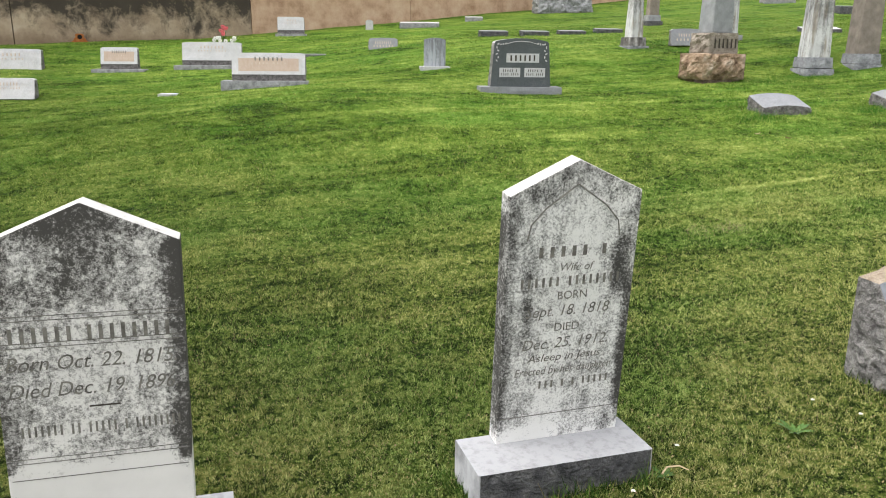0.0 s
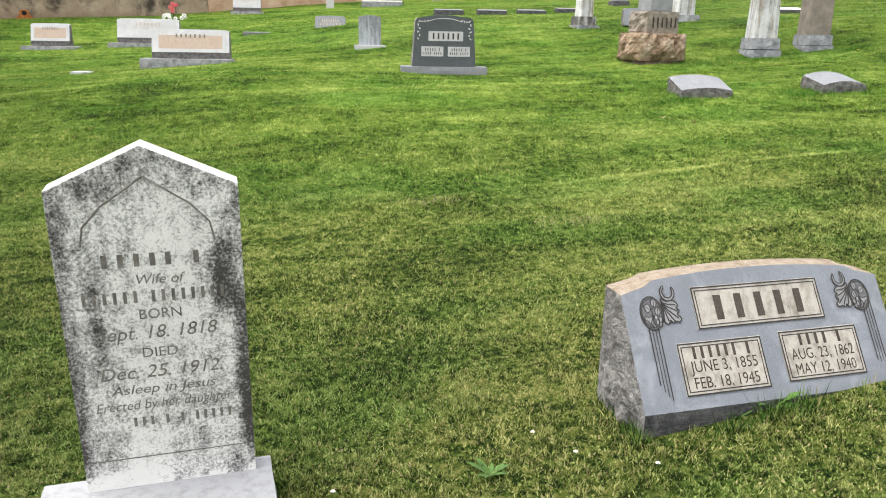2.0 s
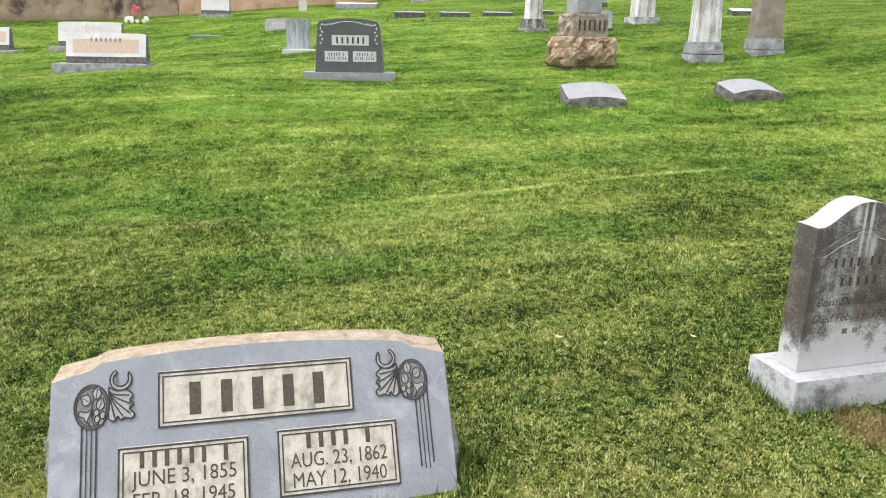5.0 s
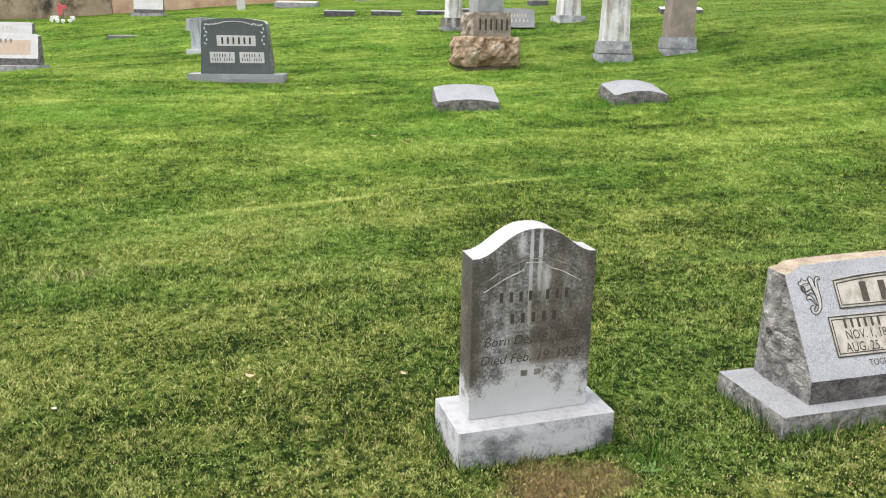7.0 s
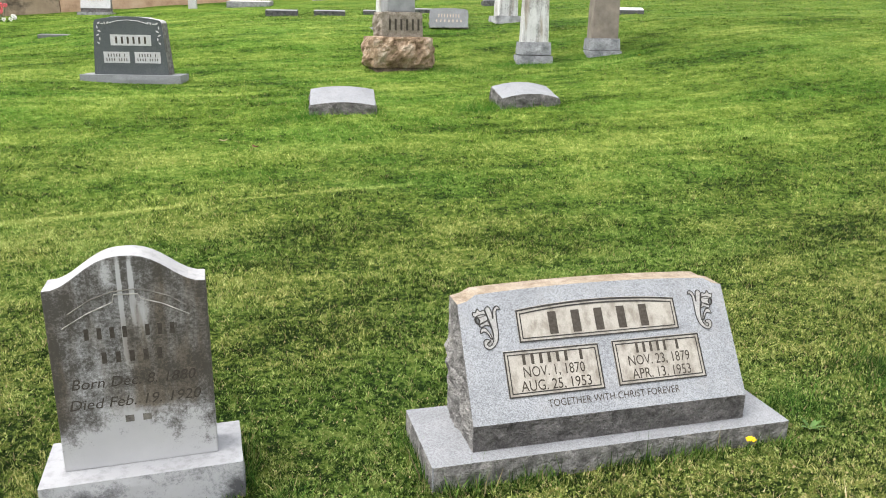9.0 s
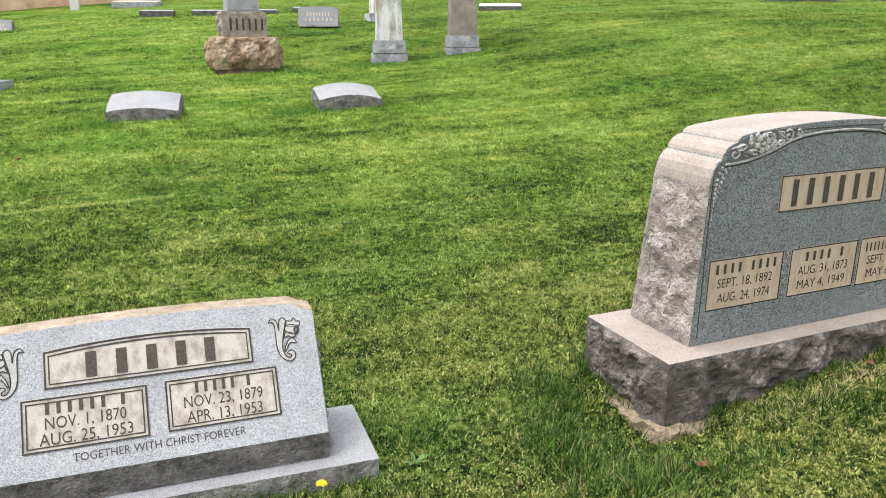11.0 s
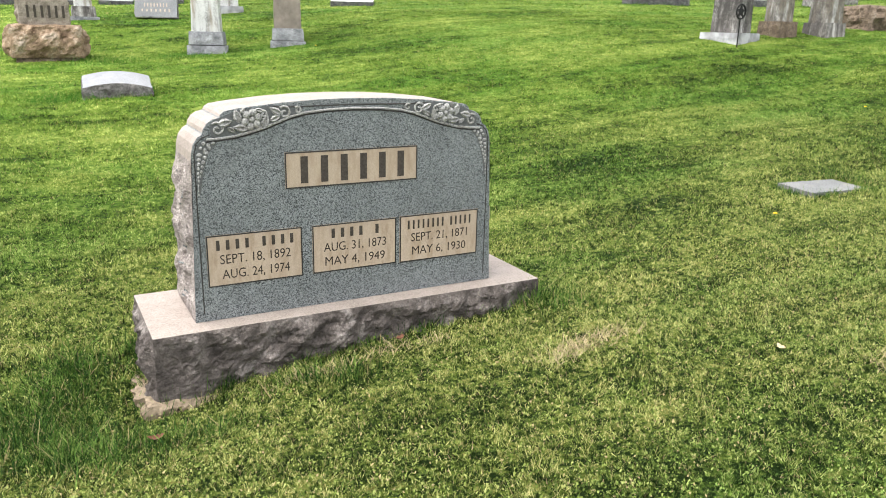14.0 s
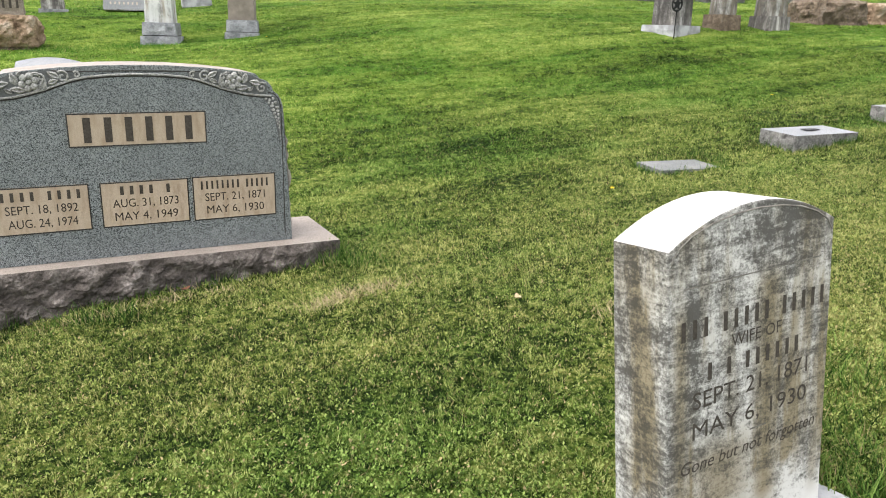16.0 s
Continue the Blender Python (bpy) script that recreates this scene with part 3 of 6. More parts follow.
def slant(width, nose, top_of, back, top_depth, run, seed=1, end_amp=0.03, n=24):
    """A slant-faced marker: rough vertical nose at the foot, smooth face leaning back over run metres, rough ends.
    top_of(s): height of the top edge, s from -1 to 1. Materials: face, nose, ends and back, top."""
    bm = bmesh.new()
    ref = top_of(0.0)
    y_front = back - top_depth - run

    def section(s):
        zt = top_of(s)
        k = (zt - nose) / (ref - nose)
        yt = y_front + run * k
        return [(y_front, 0.0), (y_front, nose), (yt, zt), (back, zt)]

    prev = None
    for i in range(n + 1):
        s = -1 + 2 * i / n
        row = [bm.verts.new((s * width / 2, y, z)) for y, z in section(s)] + [bm.verts.new((s * width / 2, back, 0.0))]
        if prev:
            for k, mat in ((0, 1), (1, 0), (2, 3), (3, 2)):
                f = bm.faces.new((prev[k], row[k], row[k + 1], prev[k + 1]))
                f.material_index = mat
        prev = row
    for s, flip in ((-1, 1), (1, -1)):
        (y0, _), _, (yt, zt), _ = section(s)
        rows, m = [], 18
        for j in range(25):
            z = zt * j / 24
            yf = y0 if z <= nose else y0 + (yt - y0) * (z - nose) / (zt - nose)
            row = []
            for i in range(m + 1):
                y = yf + (back - yf) * i / m
                rim = min(1.0, 3.5 * min(i / m, 1 - i / m, 1 - j / 24))
                out = end_amp * rim * (0.45 + 0.6 * fnoise((s, y, z), seed, 9.0) + 0.3 * fnoise((s, y, z), seed + 5, 31.0) + 1.3 * chips((s, y, z), seed, 13.0))
                row.append(bm.verts.new((s * (width / 2 + max(0.0, out)), y, z)))
            rows.append(row)
        for j in range(24):
            for i in range(m):
                f = bm.faces.new((rows[j][i], rows[j][i + 1], rows[j + 1][i + 1], rows[j + 1][i]))
                f.material_index = 2
    bmesh.ops.remove_doubles(bm, verts=bm.verts, dist=0.0006)
    # break up the nose a little
    return bm




def text_mesh(body, height, width=None, slope=0.0, depth=0.0012):
    """Lettering in the built-in font as a bmesh in the x-z plane, centred, facing -y."""
    cu = bpy.data.curves.new("lettering", "FONT")
    cu.body, cu.align_x, cu.align_y = body, "CENTER", "CENTER"
    cu.size, cu.shear, cu.resolution_u, cu.extrude = 1.0, slope, 3, 0.0
    ob = bpy.data.objects.new("lettering", cu)
    scene.collection.objects.link(ob)
    me = bpy.data.meshes.new_from_object(ob.evaluated_get(bpy.context.evaluated_depsgraph_get()))
    bpy.data.objects.remove(ob)
    bm = bmesh.new()
    bm.from_mesh(me)
    bpy.data.meshes.remove(me)
    xs = [v.co.x for v in bm.verts]
    ys = [v.co.y for v in bm.verts]
    sy = height / 0.69
    sx = width / (max(xs) - min(xs)) if width else sy
    mid = (max(xs) + min(xs)) / 2
    midy = (max(ys) + min(ys)) / 2
    for v in bm.verts:
        v.co = Vector(((v.co.x - mid) * sx, 0.0, (v.co.y - midy) * sy))
    return bm


def bars_mesh(lengths, height, width, fill=0.36):
    """Plain upright bars in place of a name: lengths gives the letters of each word."""
    bm = bmesh.new()
    total = sum(lengths) + 0.8 * (len(lengths) - 1)
    unit = width / total
    x = -width / 2
    for n in lengths:
        for _ in range(n):
            w = unit * fill
            cx = x + unit / 2
            vs = [bm.verts.new(p) for p in ((cx - w / 2, 0, -height / 2), (cx + w / 2, 0, -height / 2), (cx + w / 2, 0, height / 2), (cx - w / 2, 0, height / 2))]
            bm.faces.new(vs)
            x += unit
        x += 0.8 * unit
    return bm


def on_face(bm, x, z, plane):
    """Sets lettering on a sloping or upright face. plane: (y at z=z0, z0, dy/dz, proud)."""
    y0, z0, k, proud = plane
    c = 1 / math.hypot(1, k)
    for v in bm.verts:
        zz = z + v.co.z * c
        xx = x + v.co.x
        v.co = Vector((xx, y0 + (zz - z0) * k + v.co.y - proud, zz))
    return bm


def plate(w, h, x, z, plane, thick=0.002, arch=0.0):
    """A thin dressed field on a face; h is measured along the face."""
    bm = bmesh.new()
    n = 12 if arch else 1
    ring = [(-w / 2, -h / 2), (w / 2, -h / 2)] + [(w / 2 - w * i / n, h / 2 + arch * (1 - (2 * i / n - 1) ** 2)) for i in range(n + 1)]
    lo = [bm.verts.new((a, 0.0, b)) for a, b in ring]
    hi = [bm.verts.new((a, thick, b)) for a, b in ring]
    bm.faces.new(lo)
    for i in range(len(ring)):
        j = (i + 1) % len(ring)
        bm.faces.new((lo[i], hi[i], hi[j], lo[j]))
    return on_face(bm, x, z, plane)


def outline(w, h, x, z, plane, t=0.004, arch=0.0):
    """A thin incised frame line round a field."""
    bm = bmesh.new()
    n = 12 if arch else 1
    ring = [(-w / 2, -h / 2), (w / 2, -h / 2)] + [(w / 2 - w * i / n, h / 2 + arch * (1 - (2 * i / n - 1) ** 2)) for i in range(n + 1)]
    inner = [(a * (1 - 2 * t / w), b * (1 - 2 * t / h)) for a, b in ring]
    vo = [bm.verts.new((a, 0.0, b)) for a, b in ring]
    vi = [bm.verts.new((a, 0.0, b)) for a, b in inner]
    for i in range(len(ring)):
        j = (i + 1) % len(ring)
        bm.faces.new((vo[i], vo[j], vi[j], vi[i]))
    return on_face(bm, x, z, plane)


def tube(points, r, seg=5, closed=False):
    """A thin rod along points, with radius r or a list of radii."""
    bm = bmesh.new()
    pts = [Vector(p) for p in points]
    rings = []
    for i, p in enumerate(pts):
        a = pts[min(i + 1, len(pts) - 1)] - pts[max(i - 1, 0)]
        a.normalize()
        side = a.cross(Vector((0.3, 1, 0.2))).normalized()
        other = a.cross(side)
        rr = r[i] if isinstance(r, (list, tuple)) else r
        rings.append([bm.verts.new(p + (side * math.cos(k * 2 * math.pi / seg) + other * math.sin(k * 2 * math.pi / seg)) * rr) for k in range(seg)])
    for A, B in zip(rings, rings[1:]):
        for k in range(seg):
            bm.faces.new((A[k], A[(k + 1) % seg], B[(k + 1) % seg], B[k]))
    bm.faces.new(rings[0])
    bm.faces.new(list(reversed(rings[-1])))
    return bm


def pieces(bm):
    """Splits a bmesh into its unconnected pieces."""
    bm.verts.index_update()
    seen, out = set(), []
    for v in list(bm.verts):
        if v in seen:
            continue
        stack, group = [v], []
        seen.add(v)
        while stack:
            q = stack.pop()
            group.append(q)
            for e in q.link_edges:
                o = e.other_vert(q)
                if o not in seen:
                    seen.add(o)
                    stack.append(o)
        one = bmesh.new()
        made = {q: one.verts.new(q.co) for q in group}
        for f in {f for q in group for f in q.link_faces}:
            one.faces.new([made[q] for q in f.verts])
        out.append(one)
    bm.free()
    return out


def words(parent, items, plane, material=None):
    """Lines of lettering on a face. items: (text or tuple of word lengths, x, z, height, width, slant)."""
    for body, x, z, h, w, *rest in items:
        sl = rest[0] if rest else 0.0
        bm = bars_mesh(body, h, w) if isinstance(body, tuple) else text_mesh(body, h, w, sl)
        for piece in pieces(on_face(bm, x, z, plane)):
            part("name_bar" if isinstance(body, tuple) else "letter", piece, material or M_LETTER, parent)


# ---- the row of graves beside the path ----
FOOTPRINTS = []        # x, y, yaw, half width, half depth: where no grass grows


def footprint(x, y, yaw, w, d):
    FOOTPRINTS.append((x, y, radians(yaw), w / 2, d / 2))


def local(x, y, yaw, dx, dy):
    a = radians(yaw)
    return x + dx * math.cos(a) - dy * math.sin(a), y + dx * math.sin(a) + dy * math.cos(a)


def gable(w, z0, shoulder, apex):
    return [(-w / 2, z0), (w / 2, z0), (w / 2, shoulder), (0, apex), (-w / 2, shoulder)]


def arch_top(w, z0, shoulder, crown, n=16, inset=0.0, power=2.0):
    pts = [(-w / 2, z0), (w / 2, z0), (w / 2, shoulder)]
    if inset:
        pts.append((w / 2 - inset, shoulder))
    half = w / 2 - inset
    for i in range(1, n):
        s = 1 - 2 * i / n
        pts.append((s * half, shoulder + (crown - shoulder) * (1 - abs(s) ** power)))
    if inset:
        pts.append((-w / 2 + inset, shoulder))
    pts.append((-w / 2, shoulder))
    return pts


def ogee_top(w, z0, shoulder, crown, n=18):
    pts = [(-w / 2, z0), (w / 2, z0), (w / 2, shoulder)]
    for i in range(1, n):
        s = 1 - 2 * i / n
        pts.append((s * w / 2, shoulder + (crown - shoulder) * (0.5 + 0.5 * math.cos(math.pi * min(1.0, abs(s) * 1.06) ** 1.25))))
    pts.append((-w / 2, shoulder))
    return pts


def gabled_tablets():
    """Two old marble tablets with pointed heads, leaning a little, on white marble bases."""
    # the slimmer one, its base proud of the grass
    x, y = 0.468, 2.385
    yaw = 17.5
    mat = marble("lichened_marble_slim", (0.78, 0.77, 0.75), (0.030, 0.028, 0.026), 0.22, 0.98, 0.97, None, 0.5, 0.03, 0.05, grit=2.3, blot=9.0, runs=((0.165, 0.045, 0.46, 0.74, 0.55), (0.215, 0.04, 0.05, 0.60, 0.4), (-0.22, 0.04, 0.05, 0.8, 0.3), (-0.14, 0.03, 0.35, 0.66, 0.3)))
    st = thing("gravestone", x, y, 0.335, yaw, "leaning gabled white marble tablet with black lichen streaks", "gravestone", "gabled tablets")
    lean = pose(0, 0, 0, 4.2, -0.3, 0)
    # dark front face: stain and shade both put into its colour
    b = part("base", rough_block(0.60, 0.235, 0.20, (0.006, 0.006, 0, 0.006, 0), 0.0, 0.03, 3, (1, 0, 0, 0, 0), z0=-0.2, bevel=0.006), [M_MARBLE_BASE, M_DARK_ROCK], st, "white marble base, front face darkened for stain and shade")
    b.location = (-0.037, -0.082, 0)
    die = part("slab", slab(gable(0.438, 0.0, 0.842, 0.945), 0.066, y0=-0.033), mat, st)
    die.matrix_basis = lean
    plane = (-0.033, 0.0, 0.0, 0.0012)
    words(die, (((5, 1), 0.0, 0.66, 0.034, 0.25), ("Wife of", 0.02, 0.608, 0.026, 0.115, 0.25), ((6, 8), 0.0, 0.562, 0.032, 0.35), ("BORN", 0.01, 0.514, 0.027, 0.10),
                ("Sept. 18. 1818", 0.0, 0.458, 0.036, 0.29, 0.25), ("DIED", 0.0, 0.406, 0.027, 0.085), ("Dec. 25. 1912.", 0.0, 0.352, 0.036, 0.30, 0.25),
                ("Asleep in Jesus", 0.0, 0.298, 0.027, 0.26, 0.25), ("Erected by her daughter", 0.0, 0.252, 0.027, 0.34, 0.25), ((3, 1, 1, 5), 0.04, 0.205, 0.027, 0.26)), plane, M_LETTER_SOFT)
    for s in (-1, 1):
        bm = tube([(s * 0.155, -0.033, 0.70), (s * 0.145, -0.033, 0.75), (s * 0.1, -0.033, 0.80), (0, -0.033, 0.87)], 0.0025, 4)
        part("incised_arch", bm, M_LETTER_SOFT, die)
    part("moulding", on_face(bars_mesh((1,), 0.003, 0.42, 1.0), 0, 0.095, plane), M_LETTER_SOFT, die)
    footprint(*local(x, y, yaw, -0.037, -0.082), yaw, 0.60, 0.24)
    # the broader one
    x, y = -0.8345, 1.905
    mat = marble("lichened_marble_broad", (0.72, 0.70, 0.675), (0.034, 0.031, 0.028), 0.23, 0.86, 0.96, None, 0.4, 0.22, 0.08, grit=2.4, blot=9.0, runs=((0.24, 0.075, -0.1, 0.9, 0.5), (0.0, 0.14, 0.62, 1.0, 0.35), (-0.23, 0.05, 0.1, 0.85, 0.2)))
    st = thing("gravestone", x, y, 0.305, 17, "broad gabled white marble tablet blackened by lichen", "gravestone", "gabled tablets", ry=1.2)
    b = part("base", rough_block(0.67, 0.26, 0.24, (0.006, 0.006, 0, 0.006, 0), 0.0, 0.03, 5, z0=-0.24, bevel=0.006), M_MARBLE_BASE, st, "white marble base")
    b.location = (0, 0, -0.045)
    die = part("slab", slab(gable(0.46, -0.045, 0.805, 0.908), 0.075, y0=-0.037), mat, st)
    plane = (-0.037, 0.0, 0.0, 0.0012)
    words(die, (((6, 8), 0.0, 0.568, 0.042, 0.40), ("Born Oct. 22. 1815.", 0.0, 0.492, 0.040, 0.41, 0.3), ("Died Dec. 19. 1896.", 0.0, 0.418, 0.040, 0.41, 0.3),
                ((7, 2, 5, 1, 8), 0.01, 0.302, 0.030, 0.40)), plane, M_LETTER_SOFT)
    for z, w in ((0.62, 0.43), (0.608, 0.43), (0.548, 0.43), (0.536, 0.43), (0.225, 0.44), (0.212, 0.44), (0.165, 0.44)):
        part("incised_line", on_face(bars_mesh((1,), 0.0025, w, 1.0), 0, z, plane), M_LETTER_SOFT, die)
    part("dash", on_face(bars_mesh((1,), 0.005, 0.075, 1.0), 0.02, 0.362, plane), M_LETTER, die)
    footprint(x, y, 17, 0.67, 0.26)


def serp(shoulder, crown, step_at=0.80, dip=0.02):
    """Height of a slant marker's top: a low arc between dropped shoulders."""
    def top_of(s):
        a = abs(s)
        if a > step_at:
            return shoulder + (1 - a) / (1 - step_at) * dip
        return shoulder + dip + 0.012 + (crown - shoulder - dip - 0.012) * (1 - (a / step_at) ** 2)
    return top_of


def smooth_line(pts, n=5, closed=False):
    """Points along a soft curve through pts."""
    m = len(pts)
    out = []
    for i in range(m if closed else m - 1):
        if closed:
            a, b, c, d = pts[i - 1], pts[i], pts[(i + 1) % m], pts[(i + 2) % m]
        else:
            a, b, c, d = pts[max(i - 1, 0)], pts[i], pts[i + 1], pts[min(i + 2, m - 1)]
        for k in range(n):
            t = k / n
            out.append(tuple(0.5 * (2 * b[q] + (c[q] - a[q]) * t + (2 * a[q] - 5 * b[q] + 4 * c[q] - d[q]) * t * t + (3 * b[q] - a[q] - 3 * c[q] + d[q]) * t ** 3) for q in (0, 1)))
    out.append(out[0] if closed else tuple(pts[-1]))
    return out


def ellipse(cx, cz, rx, rz, n=16):
    return [(cx + rx * math.cos(k * 2 * math.pi / n), cz + rz * math.sin(k * 2 * math.pi / n)) for k in range(n)]


def relief(name, parent, pts, x, z, plane, rad, fill=None, lift=0.0, closed=True):
    """A carved shape: its cut outline, and the flat shade-toned ground or raised leaf inside it."""
    y0, z0, k, proud = plane
    line = pts + [pts[0]] if closed and pts[0] != pts[-1] else pts
    ob = part(name, on_face(tube([(p, 0, q) for p, q in line], rad, 4), x, z, (y0, z0, k, proud + lift)), M_LINE, parent)
    if fill:
        bm = bmesh.new()
        ring = pts[:-1] if pts[0] == pts[-1] else pts
        bm.faces.new([bm.verts.new((p, 0, q)) for p, q in ring])
        bmesh.ops.triangulate(bm, faces=bm.faces[:])
        part("carving_shade" if fill in (M_CARVE_SHADE, M_BLUE_CARVE_SHADE) else "raised_face", on_face(bm, x, z, (y0, z0, k, proud + lift)), fill, ob)
    return ob


def leaf_outline(cx, cz, a, ln, w):
    ca, sa = math.cos(a), math.sin(a)
    raw = ((0.0, 0.0), (0.22, 0.8), (0.55, 1.0), (0.85, 0.45), (1.05, 0.0), (0.85, -0.45), (0.55, -1.0), (0.22, -0.8))
    return smooth_line([(cx + (u - 0.5) * ln * ca - v * w * sa, cz + (u - 0.5) * ln * sa + v * w * ca) for u, v in raw], 3, True)


def scroll(parent, x, z, plane, s, r, stem, first):
    """A carved spray of leaves and berries in a ring, an acanthus leaf with a curled tendril beside it and straight stems under it."""
    c = 1 / math.hypot(1, plane[2])
    fine, bold, tall = r * 0.04, r * 0.065, r * 1.36

    def put(pts):
        return [(-s * u * r, v * tall) for u, v in pts]

    relief("carved_ring", parent, put(ellipse(0, 0, 1.0, 1.0, 28)), x, z, plane, bold, M_BLUE_CARVE_SHADE, 0.0008)
    relief("carved_rim", parent, put(ellipse(0, 0, 0.88, 0.88, 28)), x, z, plane, fine, None, 0.0012)
    for cx, cz, a, ln, w in ((-0.30, 0.64, 1.75, 0.62, 0.24), (0.34, 0.34, 0.5, 0.60, 0.25), (-0.52, 0.10, 2.0, 0.56, 0.23)):
        lf = relief("carved_leaf", parent, put(leaf_outline(cx, cz, a, ln, w)), x, z, plane, fine, M_BLUE_CARVED, 0.0022)
        dx, dz = math.cos(a) * ln * 0.42, math.sin(a) * ln * 0.42
        relief("leaf_vein", lf, put([(cx - dx, cz - dz), (cx + dx, cz + dz)]), x, z, plane, fine * 0.6, None, 0.0026, False)
    for cx, cz in ((-0.28, -0.26), (-0.34, -0.56), (-0.66, -0.40), (-0.58, -0.70)):
        relief("carved_berry", parent, put(ellipse(cx, cz, 0.16, 0.16, 10)), x, z, plane, fine, M_BLUE_CARVED, 0.0022)
    relief("curled_leaf", parent, put(smooth_line([(0.02, -0.12), (0.30, -0.22), (0.66, -0.16), (0.72, -0.36), (0.48, -0.44), (0.30, -0.62), (0.05, -0.86), (0.22, -0.60), (0.10, -0.36)], 4, True)), x, z, plane, fine, M_BLUE_CARVED, 0.0022)
    relief("carved_stalk", parent, put(smooth_line([(-0.12, 0.36), (-0.02, 0.1), (-0.06, -0.2), (-0.02, -0.5), (-0.2, -0.85)], 4)), x, z, plane, fine, None, 0.0024, False)
    frill = [(-1.00, 0.84), (-1.20, 0.74), (-1.55, 0.66), (-2.05, 0.68), (-2.42, 0.42), (-2.22, 0.20), (-2.46, 0.03), (-2.22, -0.20), (-2.52, -0.42), (-2.36, -0.64), (-1.96, -0.58), (-1.70, -0.68), (-1.54, -0.50), (-1.30, -0.72), (-0.98, -0.54), (-1.04, 0.08)]
    ac = relief("acanthus_leaf", parent, put(smooth_line(frill, 3, True)), x, z, plane, bold * 0.9, M_BLUE_CARVED, 0.003)
    for u, v in ((-2.2, 0.42), (-2.3, 0.03), (-2.28, -0.42), (-1.84, -0.52), (-1.36, -0.54)):
        relief("leaf_rib", ac, put(smooth_line([(-1.0, 0.72), (-1.2 + 0.2 * (u + 1.8), 0.40 + 0.3 * v), (u, v)], 4)), x, z, plane, fine * 1.3, None, 0.0036, False)
    arc = [(-1.70 + 0.64 * math.cos(a), 1.18 + 0.50 * math.sin(a)) for a in [2.4 + k * 0.25 for k in range(21)]]
    back = [(-1.70 + 0.46 * math.cos(a), 1.20 + 0.34 * math.sin(a)) for a in [7.3 - k * 0.25 for k in range(19)]]
    relief("carved_tendril", parent, put(arc + back), x, z, plane, bold * 0.8, M_BLUE_CARVED, 0.0036)
    for k, ln in enumerate(stem):
        u = first + 0.28 * k
        part("carved_stem", on_face(bars_mesh((1,), ln, 0.0042 if k in (0, 3) else 0.003, 1.0), x - s * u * r, z - (math.sqrt(1 - u * u) * tall + ln / 2) * c, (plane[0], plane[1], plane[2], 0.0022)), M_LINE, parent)


def daffodil(parent, x, z, plane, s, unit):
    """A carved daffodil with two curling leaves."""
    def put(pts, n=4, closed=True):
        return [(s * (u - 300) * unit, (200 - v) * unit) for u, v in smooth_line(pts, n, closed)]

    relief("carved_leaf", parent, put([(292, 92), (312, 78), (327, 100), (332, 150), (336, 112), (346, 88), (366, 78), (382, 100), (362, 97), (353, 122), (352, 180), (352, 232), (340, 280), (312, 310), (285, 318),
                                       (262, 300), (262, 270), (282, 260), (300, 272), (284, 282), (280, 292), (292, 300), (312, 284), (322, 250), (318, 200), (302, 135)], 3), x, z, plane, 0.0017, M_GREY_CARVED, 0.001)
    relief("carved_leaf", parent, put([(248, 226), (256, 200), (280, 198), (300, 225), (314, 262), (304, 258), (290, 232), (270, 218)]), x, z, plane, 0.0017, M_GREY_CARVED, 0.001)
    relief("carved_stalk", parent, put([(300, 165), (316, 200), (322, 240)], 4, False), x, z, plane, 0.0017, None, 0.0014, False)
    relief("petal", parent, put([(222, 128), (218, 104), (236, 106), (246, 84), (262, 102), (284, 96), (290, 122), (262, 134)], 3), x, z, plane, 0.0017, M_GREY_CARVED, 0.0016)
    relief("petal", parent, put([(248, 186), (256, 170), (286, 158), (304, 164), (306, 188), (286, 180), (268, 190)], 3), x, z, plane, 0.0017, M_GREY_CARVED, 0.0016)
    cup = relief("cup", parent, put([(232, 132), (262, 120), (292, 124), (300, 148), (280, 164), (250, 174), (236, 170), (226, 152)], 3), x, z, plane, 0.0017, M_GREY_CARVED, 0.0024)
    relief("mouth", cup, put([(240, 134), (252, 152), (244, 170), (230, 152)], 3), x, z, plane, 0.0022, M_CARVE_SHADE, 0.003)


def field(parent, x, z, w, h, plane, material, arch=0.0, double=True):
    k = math.hypot(1, plane[2])
    p = part("panel", plate(w, h, x, z, (plane[0], plane[1], plane[2], 0.002), 0.004, arch), material, parent, "sandblasted panel framed by incised lines")
    part("frame_line", outline(w, h, x, z, (plane[0], plane[1], plane[2], 0.0035), 0.0048, arch), M_LINE, parent)
    if double:
        part("frame_line", outline(w - 0.022, h - 0.022, x, z, (plane[0], plane[1], plane[2], 0.0035), 0.0036, arch), M_LINE, parent)
    return p, (plane[0], plane[1], plane[2], 0.0038)


